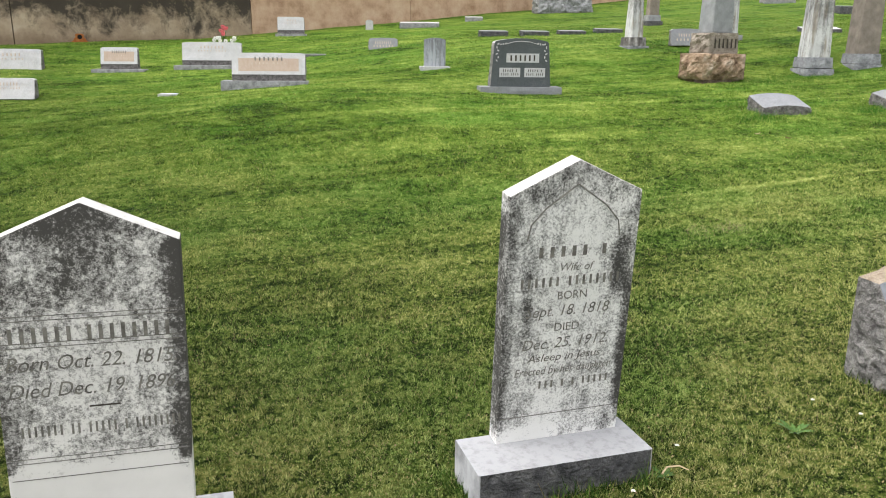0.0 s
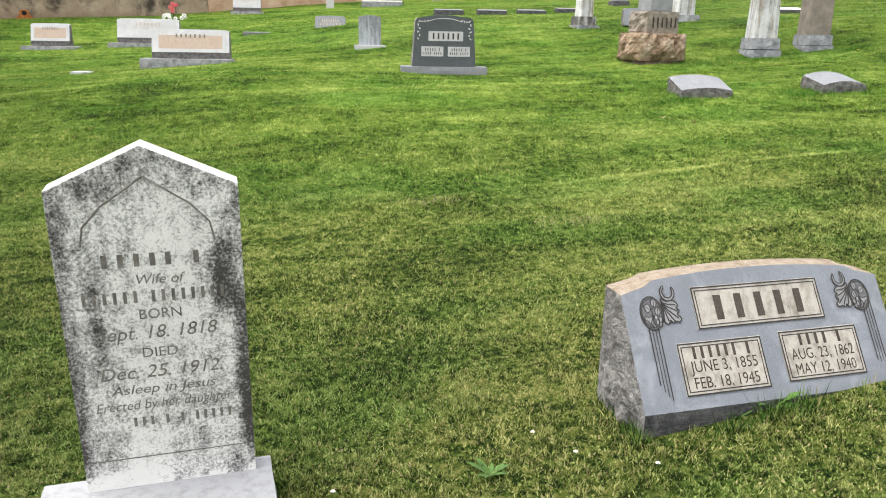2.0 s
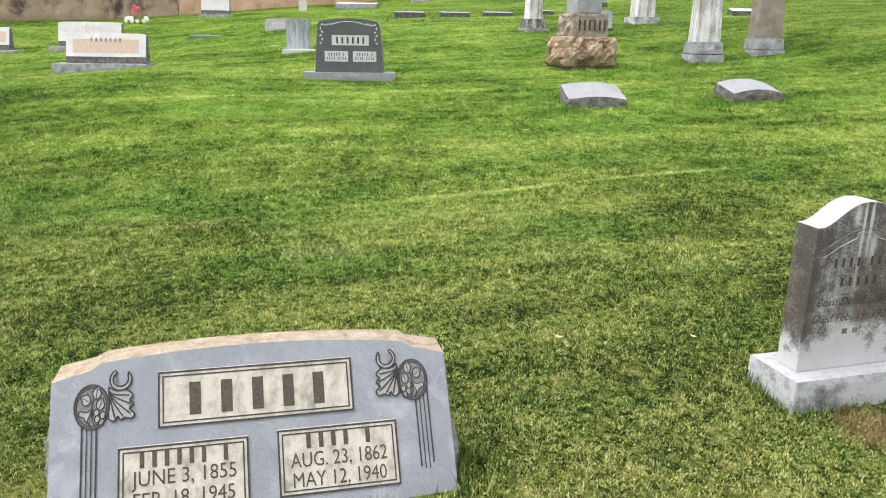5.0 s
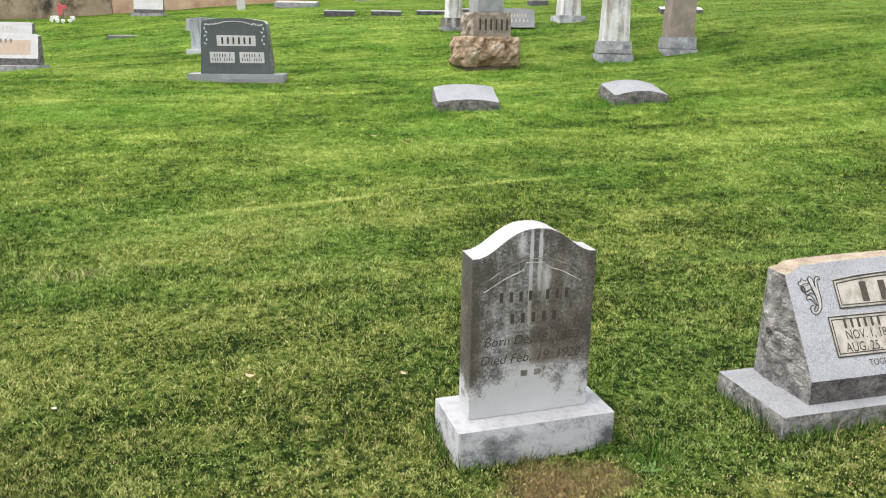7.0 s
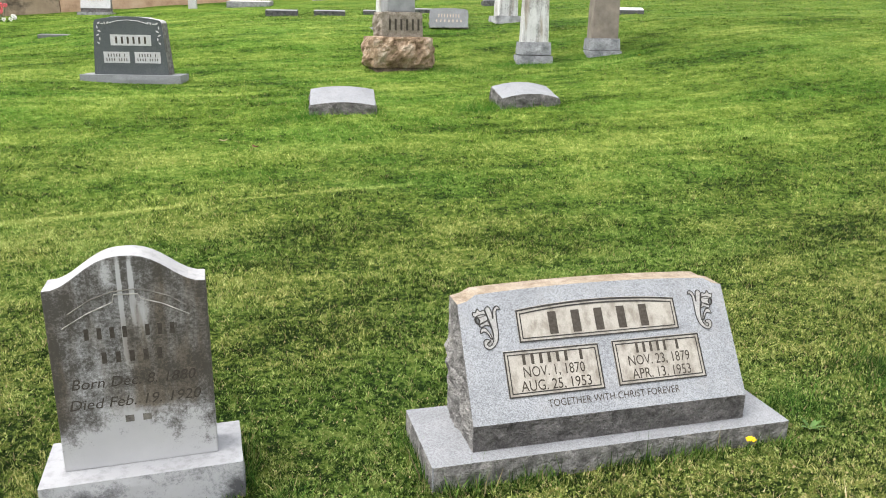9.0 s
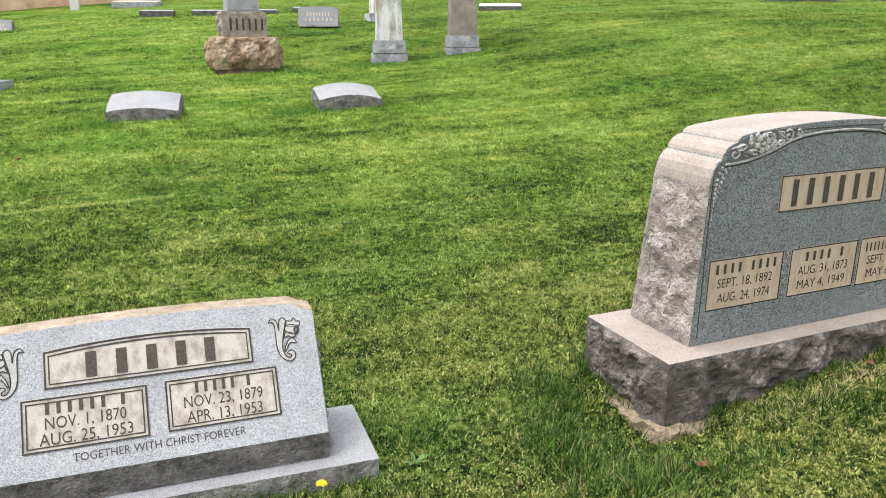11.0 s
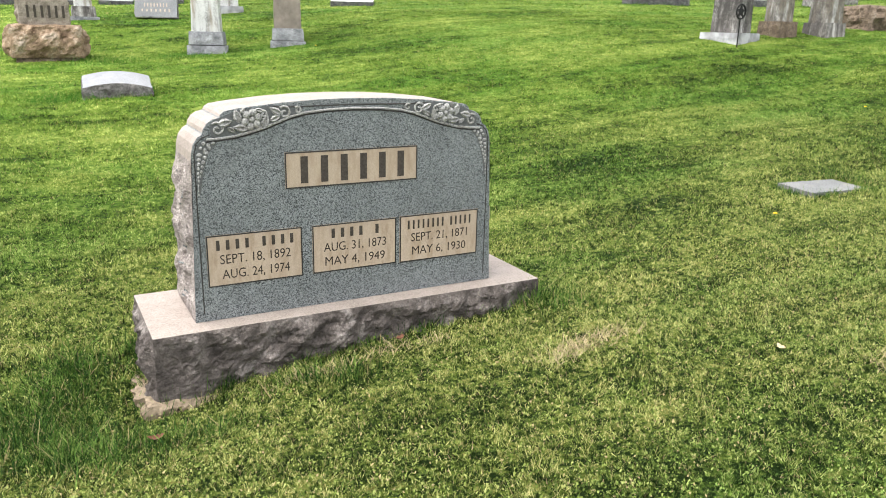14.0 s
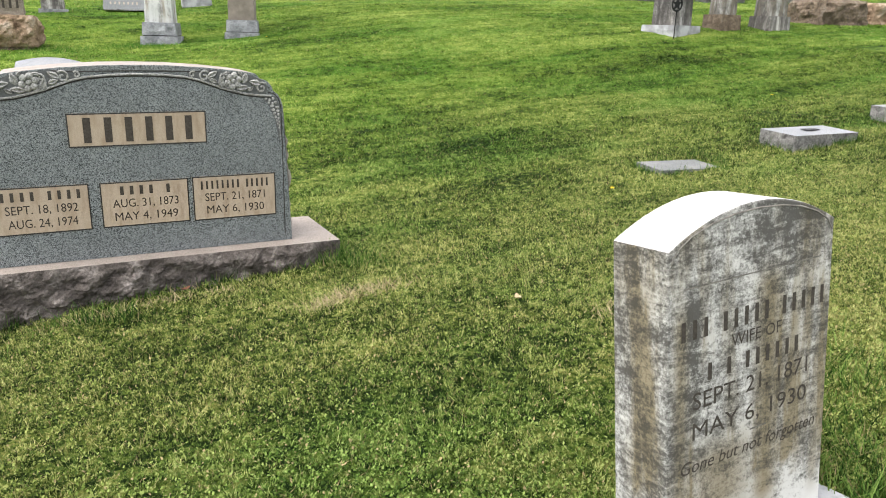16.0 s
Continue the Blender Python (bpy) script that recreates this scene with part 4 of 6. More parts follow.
def family_slant():
    """Low slant marker sunk into the lawn, bluish marble face, tan weathered top."""
    yaw, z0 = 16.3, 0.22
    cx, cy = local(1.78, 2.938, yaw, 0.5135, 0)
    st = thing("gravestone", cx, cy, z0, yaw, "bluish grey slant marker with tan top, sunk in grass", "gravestone", "slant markers")
    nose, k = 0.163, 0.655
    face_run = k * (0.547 - nose)
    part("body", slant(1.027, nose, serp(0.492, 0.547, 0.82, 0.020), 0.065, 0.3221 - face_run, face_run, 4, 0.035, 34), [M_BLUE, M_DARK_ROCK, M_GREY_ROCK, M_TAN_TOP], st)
    plane = (-0.28, 0.13, k, 0.0012)
    f, pl = field(st, -0.003, 0.439, 0.505, 0.1445, plane, M_PANEL_GREY)
    words(f, (((5,), -0.003, 0.437, 0.085, 0.40),), pl)
    f, pl = field(st, -0.192, 0.272, 0.32, 0.172, plane, M_PANEL_GREY)
    words(f, (((6, 1), -0.192, 0.316, 0.040, 0.235), ("JUNE 3, 1855", -0.192, 0.273, 0.037, 0.255), ("FEB. 18, 1945", -0.192, 0.231, 0.037, 0.245)), pl)
    f, pl = field(st, 0.201, 0.278, 0.318, 0.170, plane, M_PANEL_GREY)
    words(f, (((4, 1), 0.201, 0.322, 0.040, 0.19), ("AUG. 23, 1862", 0.201, 0.279, 0.037, 0.255), ("MAY 12, 1940", 0.201, 0.237, 0.037, 0.245)), pl)
    for s in (-1, 1):
        scroll(st, s * 0.416, 0.436, plane, -s, 0.041, *(((0.235, 0.22, 0.205, 0.19), -0.30) if s < 0 else ((0.18, 0.19, 0.20, 0.21), 0.10)))
    footprint(*local(cx, cy, yaw, 0, -0.1), yaw, 1.02, 0.38)


def couple_slant():
    """Slant marker of speckled grey granite on a low granite base."""
    yaw = 17.0
    cx, cy = local(5.099, 4.212, yaw, 0.4685, 0)
    z0 = 0.418
    st = thing("gravestone", cx, cy, z0, yaw, "speckled grey granite slant marker on a low base", "gravestone", "slant markers")
    base = part("base", rough_block(1.215, 0.36, 0.16, (0.006, 0.006, 0.004, 0.006, 0), 0.0, 0.02, 7, (1, 1, 1, 1, 0), -0.16, 14.0, 0.004), [M_SLANT_BASE, M_GREY_ROCK], st, "grey granite base with rough edges")
    base.location = (0.0, -0.135, 0)
    run, nose = 0.2235, 0.085
    part("die", slant(0.937, nose, serp(0.400, 0.434, 0.90, 0.010), 0.03, 0.0665, run, 6, 0.03, 30), [M_GREY, M_NOSE, M_GREY_ROCK, M_TAN_TOP], st)
    k = run / (0.434 - nose)
    plane = (0.03 - 0.0665 - run, nose, k, 0.0012)
    f, pl = field(st, -0.004, 0.330, 0.56, 0.104, plane, M_PANEL_GREY, 0.018)
    words(f, (((5,), -0.004, 0.333, 0.072, 0.40),), pl)
    f, pl = field(st, -0.184, 0.206, 0.32, 0.144, plane, M_PANEL_GREY)
    words(f, (((6, 1), -0.184, 0.243, 0.034, 0.22), ("NOV. 1, 1870", -0.184, 0.207, 0.032, 0.205), ("AUG. 25, 1953", -0.184, 0.171, 0.032, 0.235)), pl)
    f, pl = field(st, 0.182, 0.208, 0.315, 0.144, plane, M_PANEL_GREY)
    words(f, (((5, 1), 0.182, 0.245, 0.034, 0.17), ("NOV. 23, 1879", 0.182, 0.209, 0.032, 0.22), ("APR. 13, 1953", 0.182, 0.173, 0.032, 0.21)), pl)
    words(st, (("TOGETHER WITH CHRIST FOREVER", 0.006, 0.123, 0.022, 0.455),), (plane[0], plane[1], plane[2], 0.0015))
    for s in (-1, 1):
        daffodil(st, s * 0.378, 0.332, (plane[0], plane[1], plane[2], 0.0012), -s, 0.00056)
    footprint(*local(cx, cy, yaw, 0, -0.135), yaw, 1.2, 0.35)


def ogee_tablet():
    """Small marble tablet with an ogee head on a veined marble base."""
    yaw = 19.0
    cx, cy = local(4.026, 3.782, yaw, 0.207, 0.05)
    mat = marble("brown_stained_marble", (0.44, 0.44, 0.45), (0.046, 0.041, 0.034), 0.197, 0.70, 0.92, (0.11, 0.080, 0.046), 0.35, 0.125, 0.34, 0.0, 0.44, 1.9, 9.0,
                 runs=((-0.014, 0.007, 0.30, 0.62, -1.5), (0.014, 0.008, 0.40, 0.62, -1.7), (-0.045, 0.022, 0.50, 0.62, -0.9), (0.034, 0.02, 0.37, 0.50, -0.9), (0.0, 0.12, 0.1, 0.24, -0.35), (-0.15, 0.07, 0.0, 0.09, 0.5)), ochre=((-0.197, 0.04, 0.10, 0.50, 0.9), (0.0, 0.035, 0.25, 0.47, 0.8)))
    foot = marble("stained_marble_foot", (0.42, 0.425, 0.445), (0.05, 0.05, 0.054), 0.6, 2.0, 0.9, None, 0.1, 0.0, 0.02, 0.0, 0.38, 1.1, 9.0,
                  runs=((-0.15, 0.10, -0.14, -0.015, 0.75), (0.10, 0.07, -0.07, 0.0, 0.6), (0.23, 0.05, -0.2, -0.01, 0.5), (0.06, 0.08, -0.2, -0.11, 0.4)))
    st = thing("gravestone", cx, cy, 0.423, yaw, "small ogee-headed marble tablet stained brown", "gravestone")
    b = part("base", rough_block(0.515, 0.24, 0.2, (0.004, 0.004, 0, 0.004, 0), 0.0, 0.03, 8, z0=-0.2, bevel=0.005), foot, st, "white marble base with dark grey stains")
    b.location = (0.005, 0.0, 0)
    die = part("slab", slab(ogee_top(0.394, 0.0, 0.523, 0.605), 0.10, y0=-0.05), mat, st)
    plane = (-0.05, 0.0, 0.0, 0.0012)
    words(die, (((4, 3), 0.0, 0.395, 0.032, 0.24), ((5,), 0.0, 0.325, 0.032, 0.17), ("Born Dec. 8. 1880", 0.0, 0.255, 0.030, 0.31, 0.25),
                ("Died Feb. 19. 1920", 0.0, 0.195, 0.030, 0.33, 0.25)), plane, M_LETTER)
    for s in (-1, 1):
        part("dash", on_face(bars_mesh((1,), 0.02, 0.022, 1.0), s * 0.022, 0.14, plane), M_LETTER_SOFT, die)
    for name, mat_, pts in (("incised_arch", M_LETTER_SOFT, ((-0.143, 0.455), (-0.088, 0.490), (-0.035, 0.508), (0.017, 0.512), (0.059, 0.503), (0.105, 0.485), (0.145, 0.455))),
                            ("pale_arch", M_PALE_CUT, ((-0.160, 0.416), (-0.098, 0.453), (-0.035, 0.479), (-0.03, 0.500), (0.028, 0.498), (0.035, 0.484), (0.086, 0.466), (0.150, 0.430)))):
        part(name, tube([(u, -0.05, v) for u, v in pts], 0.0018, 4), mat_, die)
    st.scale = (1.05, 1.05, 1.03)
    footprint(cx, cy, yaw, 0.535, 0.25)


def serp_profile(w, z0):
    """Outline of the large family die: rounded and stepped shoulders under a low arc."""
    half = [(w / 2, z0), (w / 2 - 0.022, 0.575), (w / 2 - 0.024, 0.605), (w / 2 - 0.032, 0.634), (w / 2 - 0.046, 0.655), (w / 2 - 0.064, 0.668),
            (w / 2 - 0.068, 0.684), (w / 2 - 0.080, 0.702), (w / 2 - 0.098, 0.714), (w / 2 - 0.122, 0.720), (w / 2 - 0.128, 0.732), (w / 2 - 0.142, 0.742),
            (w / 2 - 0.19, 0.750), (w / 2 - 0.33, 0.765), (w / 2 - 0.48, 0.774)]
    return half + [(0, 0.776)] + [(-x, z) for x, z in reversed(half)]


def flower(x, z, r, y):
    """Carved rosette: six domed petals about a button."""
    bm = bmesh.new()
    for k in range(7):
        a = k * math.pi / 3 + 0.3
        cx, cz, rr = (x, z, r * 0.30) if k == 6 else (x + r * 0.64 * math.cos(a), z + r * 0.64 * math.sin(a), r * 0.38)
        geo = bmesh.ops.create_icosphere(bm, subdivisions=2, radius=1.0)
        bmesh.ops.transform(bm, matrix=Matrix.Translation((cx, y, cz)) @ Matrix.Diagonal((rr, 0.010, rr, 1)), verts=geo["verts"])
    return bm


def carved_leaf(x, z, length, width, a, y):
    """A pointed leaf in relief, its two halves rising from a sunk midrib, with a notched edge."""
    bm = bmesh.new()
    n = 8
    ca, sa = math.cos(a), math.sin(a)
    rows = []
    for i in range(n + 1):
        t = i / n
        w = width * math.sin(math.pi * t ** 0.8) * (1.0 if i % 2 else 0.86)
        row = []
        for v, lift in ((-1, 0.0), (-0.55, 0.009), (0, 0.002), (0.55, 0.009), (1, 0.0)):
            u, q = (t - 0.5) * length, v * w * 0.5
            row.append(bm.verts.new((x + u * ca - q * sa, y - lift * min(1, 4 * t, 4 * (1 - t)), z + u * sa + q * ca)))
        rows.append(row)
    for A, B in zip(rows, rows[1:]):
        for k in range(4):
            bm.faces.new((A[k], A[k + 1], B[k + 1], B[k]))
    bmesh.ops.remove_doubles(bm, verts=bm.verts, dist=0.0002)
    return bm


def leaf(x, z, r, a, y):
    bm = bmesh.new()
    geo = bmesh.ops.create_icosphere(bm, subdivisions=1, radius=1.0)
    bmesh.ops.transform(bm, matrix=Matrix.Translation((x, y, z)) @ Matrix.Rotation(-a, 4, "Y") @ Matrix.Diagonal((r, 0.006, r * 0.42, 1)), verts=geo["verts"])
    return bm


def family_monument():
    """The large die of blue-grey granite with carved flower bands, on a broad rock-faced base."""
    yaw, w = 21.2, 1.22
    cx, cy = local(7.300, 4.654, yaw, w / 2, 0)
    st = thing("gravestone", cx, cy, 0.575, yaw, "large blue-grey granite family headstone with carved flower bands", "gravestone")
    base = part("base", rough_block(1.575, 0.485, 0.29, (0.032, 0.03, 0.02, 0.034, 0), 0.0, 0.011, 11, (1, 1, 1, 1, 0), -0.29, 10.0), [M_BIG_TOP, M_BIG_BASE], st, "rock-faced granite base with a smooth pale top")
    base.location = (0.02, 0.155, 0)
    pad = part("footing", rough_block(1.64, 0.55, 0.125, (0.04, 0.02, 0, 0.04, 0.03), 0.02, 0.013, 12, z0=-0.36, freq=22.0), M_GROUT, st, "crumbling mortar footing")
    pad.location = (-0.005, 0.145, 0)
    part("die", slab(serp_profile(w, 0.0), 0.335, 0.024, 0.0, 21, 0.003, 1, 2, 0.014, 0.0, 0.08), [M_BIG, M_BIG_ROCK, M_BIG_TOP], st)
    plane = (0.0, 0.0, 0.0, 0.0012)
    f, pl = field(st, -0.005, 0.525, 0.525, 0.132, plane, M_PANEL, 0.0, False)
    words(f, (((6,), -0.005, 0.525, 0.098, 0.46),), pl)
    rows = ((-0.385, 0.25, 0.345, 0.188, (4, 4), "SEPT. 18, 1892", "AUG. 24, 1974"), (-0.002, 0.25, 0.342, 0.186, (4, 1), "AUG. 31, 1873", "MAY 4, 1949"),
            (0.363, 0.25, 0.355, 0.19, (8, 5), "SEPT. 21, 1871", "MAY 6, 1930"))
    for x, z, pw, ph, nm, born, died in rows:
        f, pl = field(st, x, z - 0.03, pw, ph, plane, M_PANEL, 0.0, False)
        words(f, ((nm, x, z + 0.027, 0.036, min(0.30, 0.036 * (sum(nm) + 1))), (born, x, z - 0.028, 0.034, 0.255), (died, x, z - 0.083, 0.034, 0.245)), pl)
    # carved border: rim line, flower bands on the shoulders, netted drops below them
    for s in (-1, 1):
        part("incised_line", tube([(s * 0.578, 0.001, 0.03), (s * 0.578, 0.001, 0.45), (s * 0.577, 0.001, 0.60), (s * 0.568, 0.001, 0.635), (s * 0.548, 0.001, 0.655), (s * 0.52, 0.001, 0.664)], 0.003, 4), M_LINE, st)
        edge = [(0.535, 0.648), (0.49, 0.650), (0.43, 0.657), (0.38, 0.669), (0.33, 0.683), (0.285, 0.700), (0.243, 0.715), (0.19, 0.728), (0.10, 0.737), (0.0, 0.740)]
        part("border_moulding", tube([(s * a, -0.001, b) for a, b in edge], 0.0045, 6), M_CARVED, st, "raised pale border moulding")
        part("incised_line", tube([(s * a, 0.0, b - 0.0075) for a, b in edge], 0.0028, 4), M_LINE, st)
        part("incised_line", tube([(s * 0.30, 0.0, 0.752), (s * 0.2, 0, 0.750), (0, 0, 0.753)], 0.0028, 4), M_LINE, st)
        # flat shape just proud of the die; the recess shade is its dark colour
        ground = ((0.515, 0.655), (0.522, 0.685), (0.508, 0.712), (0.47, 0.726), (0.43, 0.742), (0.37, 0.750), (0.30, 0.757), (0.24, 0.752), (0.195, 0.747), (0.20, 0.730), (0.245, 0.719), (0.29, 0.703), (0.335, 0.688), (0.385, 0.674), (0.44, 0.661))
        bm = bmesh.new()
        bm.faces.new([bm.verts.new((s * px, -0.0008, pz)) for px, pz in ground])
        part("carving_shade", bm, M_CARVE_SHADE, st, "dark ground of the carved band, recess shade painted in")
        part("carved_flower", flower(s * 0.378, 0.711, 0.037, -0.002), M_CARVED, st)
        for x, z, ln, wd, a in ((0.468, 0.703, 0.050, 0.032, 2.9), (0.427, 0.724, 0.050, 0.032, 1.25), (0.418, 0.683, 0.055, 0.030, 0.15), (0.450, 0.679, 0.034, 0.018, 0.6), (0.330, 0.703, 0.050, 0.032, 1.9),
                                (0.295, 0.738, 0.048, 0.028, 0.5), (0.295, 0.713, 0.042, 0.024, 2.7), (0.352, 0.742, 0.030, 0.018, 0.3), (0.352, 0.687, 0.032, 0.018, 2.6), (0.408, 0.742, 0.026, 0.016, 2.2)):
            part("carved_leaf", carved_leaf(s * x, z, ln, wd, a if s > 0 else math.pi - a, -0.001), M_CARVED, st)
        for cx2, cz2, r, turns in ((0.496, 0.682, 0.025, 13), (0.336, 0.728, 0.014, 11), (0.262, 0.731, 0.024, 13), (0.214, 0.738, 0.014, 11)):
            curl = [(s * (cx2 + r * (1 - k / (turns + 2)) * math.cos(0.8 + k * 0.62)), -0.002, cz2 + r * (1 - k / (turns + 2)) * math.sin(0.8 + k * 0.62)) for k in range(turns + 1)]
            part("carved_scroll", tube(curl, 0.0042, 5), M_CARVED, st)
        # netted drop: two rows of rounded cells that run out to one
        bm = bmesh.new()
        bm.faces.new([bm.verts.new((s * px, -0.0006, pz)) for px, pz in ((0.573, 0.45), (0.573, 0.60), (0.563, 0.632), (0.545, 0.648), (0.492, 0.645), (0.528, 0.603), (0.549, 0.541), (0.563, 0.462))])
        part("carving_shade", bm, M_CARVE_SHADE, st, "dark ground of the netted drop, recess shade painted in")
        for k in range(12):
            z = 0.636 - 0.0158 * k
            inner = 0.505 + 0.062 * min(1.0, k / 9) ** 0.7
            outer = 0.552 + 0.020 * min(1.0, k / 2)
            count = 3 if k < 2 else (2 if k < 8 else 1)
            for q in range(count):
                px = inner + (outer - inner) * (q + 0.5) / count
                bm = bmesh.new()
                geo = bmesh.ops.create_icosphere(bm, subdivisions=1, radius=1.0)
                bmesh.ops.transform(bm, matrix=Matrix.Translation((s * px, 0, z - 0.006 * (q % 2))) @ Matrix.Diagonal(((outer - inner) / count * 0.46, 0.006, 0.0074, 1)), verts=geo["verts"])
                part("carved_bead", bm, M_CARVED, st)
    footprint(*local(cx, cy, yaw, 0.02, 0.155), yaw, 1.57, 0.47)


def thick_tablet():
    """Thick round-headed marble tablet, streaked brown and black, white at the foot."""
    yaw, cx, cy = 23.4, 9.561, 3.087
    mat = marble("ochre_streaked_marble", (0.62, 0.61, 0.59), (0.042, 0.039, 0.034), 0.25, 0.86, 0.9, (0.165, 0.122, 0.045), 0.45, 0.10, 0.17, 2.0, 0.47, 2.0, 10.0, runs=((0.1, 0.16, 0.58, 0.8, 0.4), (-0.17, 0.03, 0.30, 0.62, 0.5)), ochre=((0.045, 0.06, 0.03, 0.64, 1.0), (0.15, 0.03, 0.1, 0.45, 0.7), (-0.205, 0.032, 0.06, 0.6, 0.9), (-0.09, 0.14, 0.06, 0.30, 0.9), (0.21, 0.03, 0.03, 0.35, 0.7)))
    st = thing("gravestone", cx, cy, 0.469, yaw, "thick round-headed marble tablet streaked ochre and grey", "gravestone", rx=-5.4, ry=-2.6)
    part("base", rough_block(0.64, 0.30, 0.2, (0.004, 0.004, 0, 0.004, 0), 0.0, 0.03, 13, z0=-0.2, bevel=0.006), M_MARBLE_BASE, st, "white marble base")
    die = part("slab", slab(arch_top(0.48, 0.0, 0.678, 0.745, 18), 0.150, y0=-0.067), mat, st)
    plane = (-0.067, 0.0, 0.0, 0.0012)
    words(die, (((3, 5, 5), 0.005, 0.515, 0.040, 0.44), ("WIFE OF", 0.007, 0.470, 0.026, 0.15), ((1, 1, 6), 0.003, 0.420, 0.036, 0.29), ("SEPT. 21, 1871", 0.0, 0.362, 0.036, 0.345),
                ("MAY 6, 1930", 0.0, 0.298, 0.036, 0.345), ("Gone but not forgotten", 0.002, 0.222, 0.028, 0.41, 0.25)), plane, M_LETTER)
    part("dash", on_face(bars_mesh((1,), 0.004, 0.05, 1.0), 0.02, 0.260, plane), M_LETTER_SOFT, die)
    part("incised_line", on_face(bars_mesh((1,), 0.003, 0.40, 1.0), 0.0, 0.600, plane), M_LETTER_SOFT, die)
    arc = [(0.235 * math.cos(a), -0.067, 0.645 + 0.085 * math.sin(a)) for a in [0.1 + k * 0.294 for k in range(11)]]
    part("incised_arch", tube(arc, 0.002, 4), M_LETTER_SOFT, die)
    footprint(cx, cy, yaw, 0.63, 0.30)


gabled_tablets()
family_slant()
ogee_tablet()
couple_slant()
family_monument()
thick_tablet()


# ---- the stones up the slope ----
def upright_with_panels():
    """Charcoal granite die with rock-pitched ends on a grey base."""
    yaw, cx, cy = 6.0, 1.09, 11.13
    st = thing("gravestone", cx, cy, 1.05, yaw, "charcoal granite headstone with pale name panels", "gravestone")
    b = part("base", rough_block(1.17, 0.40, 0.22, (0.008, 0.008, 0, 0.008, 0), 0.0, 0.05, 31, z0=-0.22), M_SLANT_BASE, st, "grey granite base")
    b.location = (0, 0.12, 0)
    prof = [(-0.435, 0.0), (0.435, 0.0), (0.39, 0.60), (0.375, 0.625)] + [(0.36 - 0.06 * i, 0.632 + 0.038 * (1 - (1 - i / 6) ** 2)) for i in range(13)] + [(-0.375, 0.625), (-0.39, 0.60)]
    part("die", slab(prof, 0.24, 0.02, 0.0, 33, 0.003, 1, 2, 0.05), [M_CHARCOAL, M_GREY_ROCK, M_PALE], st)
    plane = (0.0, 0.0, 0.0, 0.002)
    p = part("panel", plate(0.47, 0.125, 0.02, 0.40, plane, 0.004), M_PALE, st, "pale name panel")
    words(p, (((6,), 0.02, 0.40, 0.08, 0.40),), (0, 0, 0, 0.005))
    for x in (-0.16, 0.20):
        p = part("panel", plate(0.30, 0.13, x, 0.20, plane, 0.004), M_PALE, st, "pale name panel")
        words(p, (((5, 1), x, 0.225, 0.035, 0.22), ((4, 4), x, 0.175, 0.03, 0.26)), (0, 0, 0, 0.005))
    for s in (-1, 1):
        for k in range(6):
            part("carved_leaf", leaf(s * (0.335 + 0.02 * (k % 2)), 0.59 - 0.045 * k, 0.022, 0.6 + k, -0.002), M_PALE, st)
        for k in range(3):
            part("carved_leaf", leaf(s * (0.30 - 0.035 * k), 0.585 + 0.006 * k, 0.02, 1.9 * k, -0.002), M_PALE, st)
    part("incised_line", tube([(-0.24, 0, 0.585), (-0.12, 0, 0.62), (0.0, 0, 0.63), (0.12, 0, 0.62), (0.24, 0, 0.585)], 0.004, 4), M_PALE, st)


def pale_slant(x, y, yaw, w, z, h, label, panel=None, base=0.35, base_mat=None, rows=2, shift=0.0):
    """Pale slant-faced stone with a dark rough nose on a rough grey base."""
    st = thing("gravestone", x, y, z, yaw, label, "gravestone", "pale stones near the wall")
    if base:
        b = part("base", rough_block(w + base, 0.42, 0.30, (0.01, 0.01, 0.01, 0.01, 0.004), 0.0, 0.08, 41, z0=-0.30), base_mat or M_BASE_GREY, st, "rough grey base")
        b.location = (shift, 0.0, 0)
    nose, run = 0.10, 0.10
    part("die", slant(w, nose, serp(h * 0.95, h, 0.9, 0.006), 0.14, 0.10, run, 5, 0.02, 16), [M_PALE, M_NOSE, M_GREY_ROCK, M_PALE], st)
    plane = (0.14 - 0.10 - run, nose, run / (h - nose), 0.002)
    if panel:
        p = part("panel", plate(w * 0.82, (h - nose) * 0.62, 0, nose + (h - nose) * 0.45, plane, 0.004), M_PANEL_PALE, st, "tan dressed panel")
    for k in range(rows):
        words(st, (((7,) if k == 0 else (5, 4), 0, nose + (h - nose) * (0.72 - 0.2 * k), 0.055 if k == 0 else 0.028, w * (0.42 if k == 0 else 0.5)),), (plane[0], plane[1], plane[2], 0.006), M_LETTER_SOFT if k == 0 and panel else M_LETTER_FAINT)


def low_marker(name, x, y, yaw, w, d, h_front, h_back, label, group, curve=0.0, mats=None, sink=0.1, z=None):
    """A low marker with a sloping, sometimes arched top."""
    z = gz(x, y) if z is None else z
    st = thing(name, x, y, z, yaw, label, "grave marker", group)
    bm = bmesh.new()
    n = 12
    rows = []
    for i in range(n + 1):
        s = -1 + 2 * i / n
        up = curve * (1 - s * s)
        rows.append([bm.verts.new(p) for p in ((s * w / 2, -d / 2, -sink), (s * w / 2, -d / 2, h_front + up), (s * w / 2, d / 2, h_back + up), (s * w / 2, d / 2, -sink))])
    for A, B in zip(rows, rows[1:]):
        for k, mat in ((0, 1), (1, 0), (2, 1)):
            f = bm.faces.new((A[k], B[k], B[k + 1], A[k + 1]))
            f.material_index = mat
    for R in (rows[0], rows[-1]):
        f = bm.faces.new(R)
        f.material_index = 1
    part("stone", bm, mats or [M_FOOT, M_GREY_ROCK], st)
    footprint(x, y, yaw, w, d)
    return st


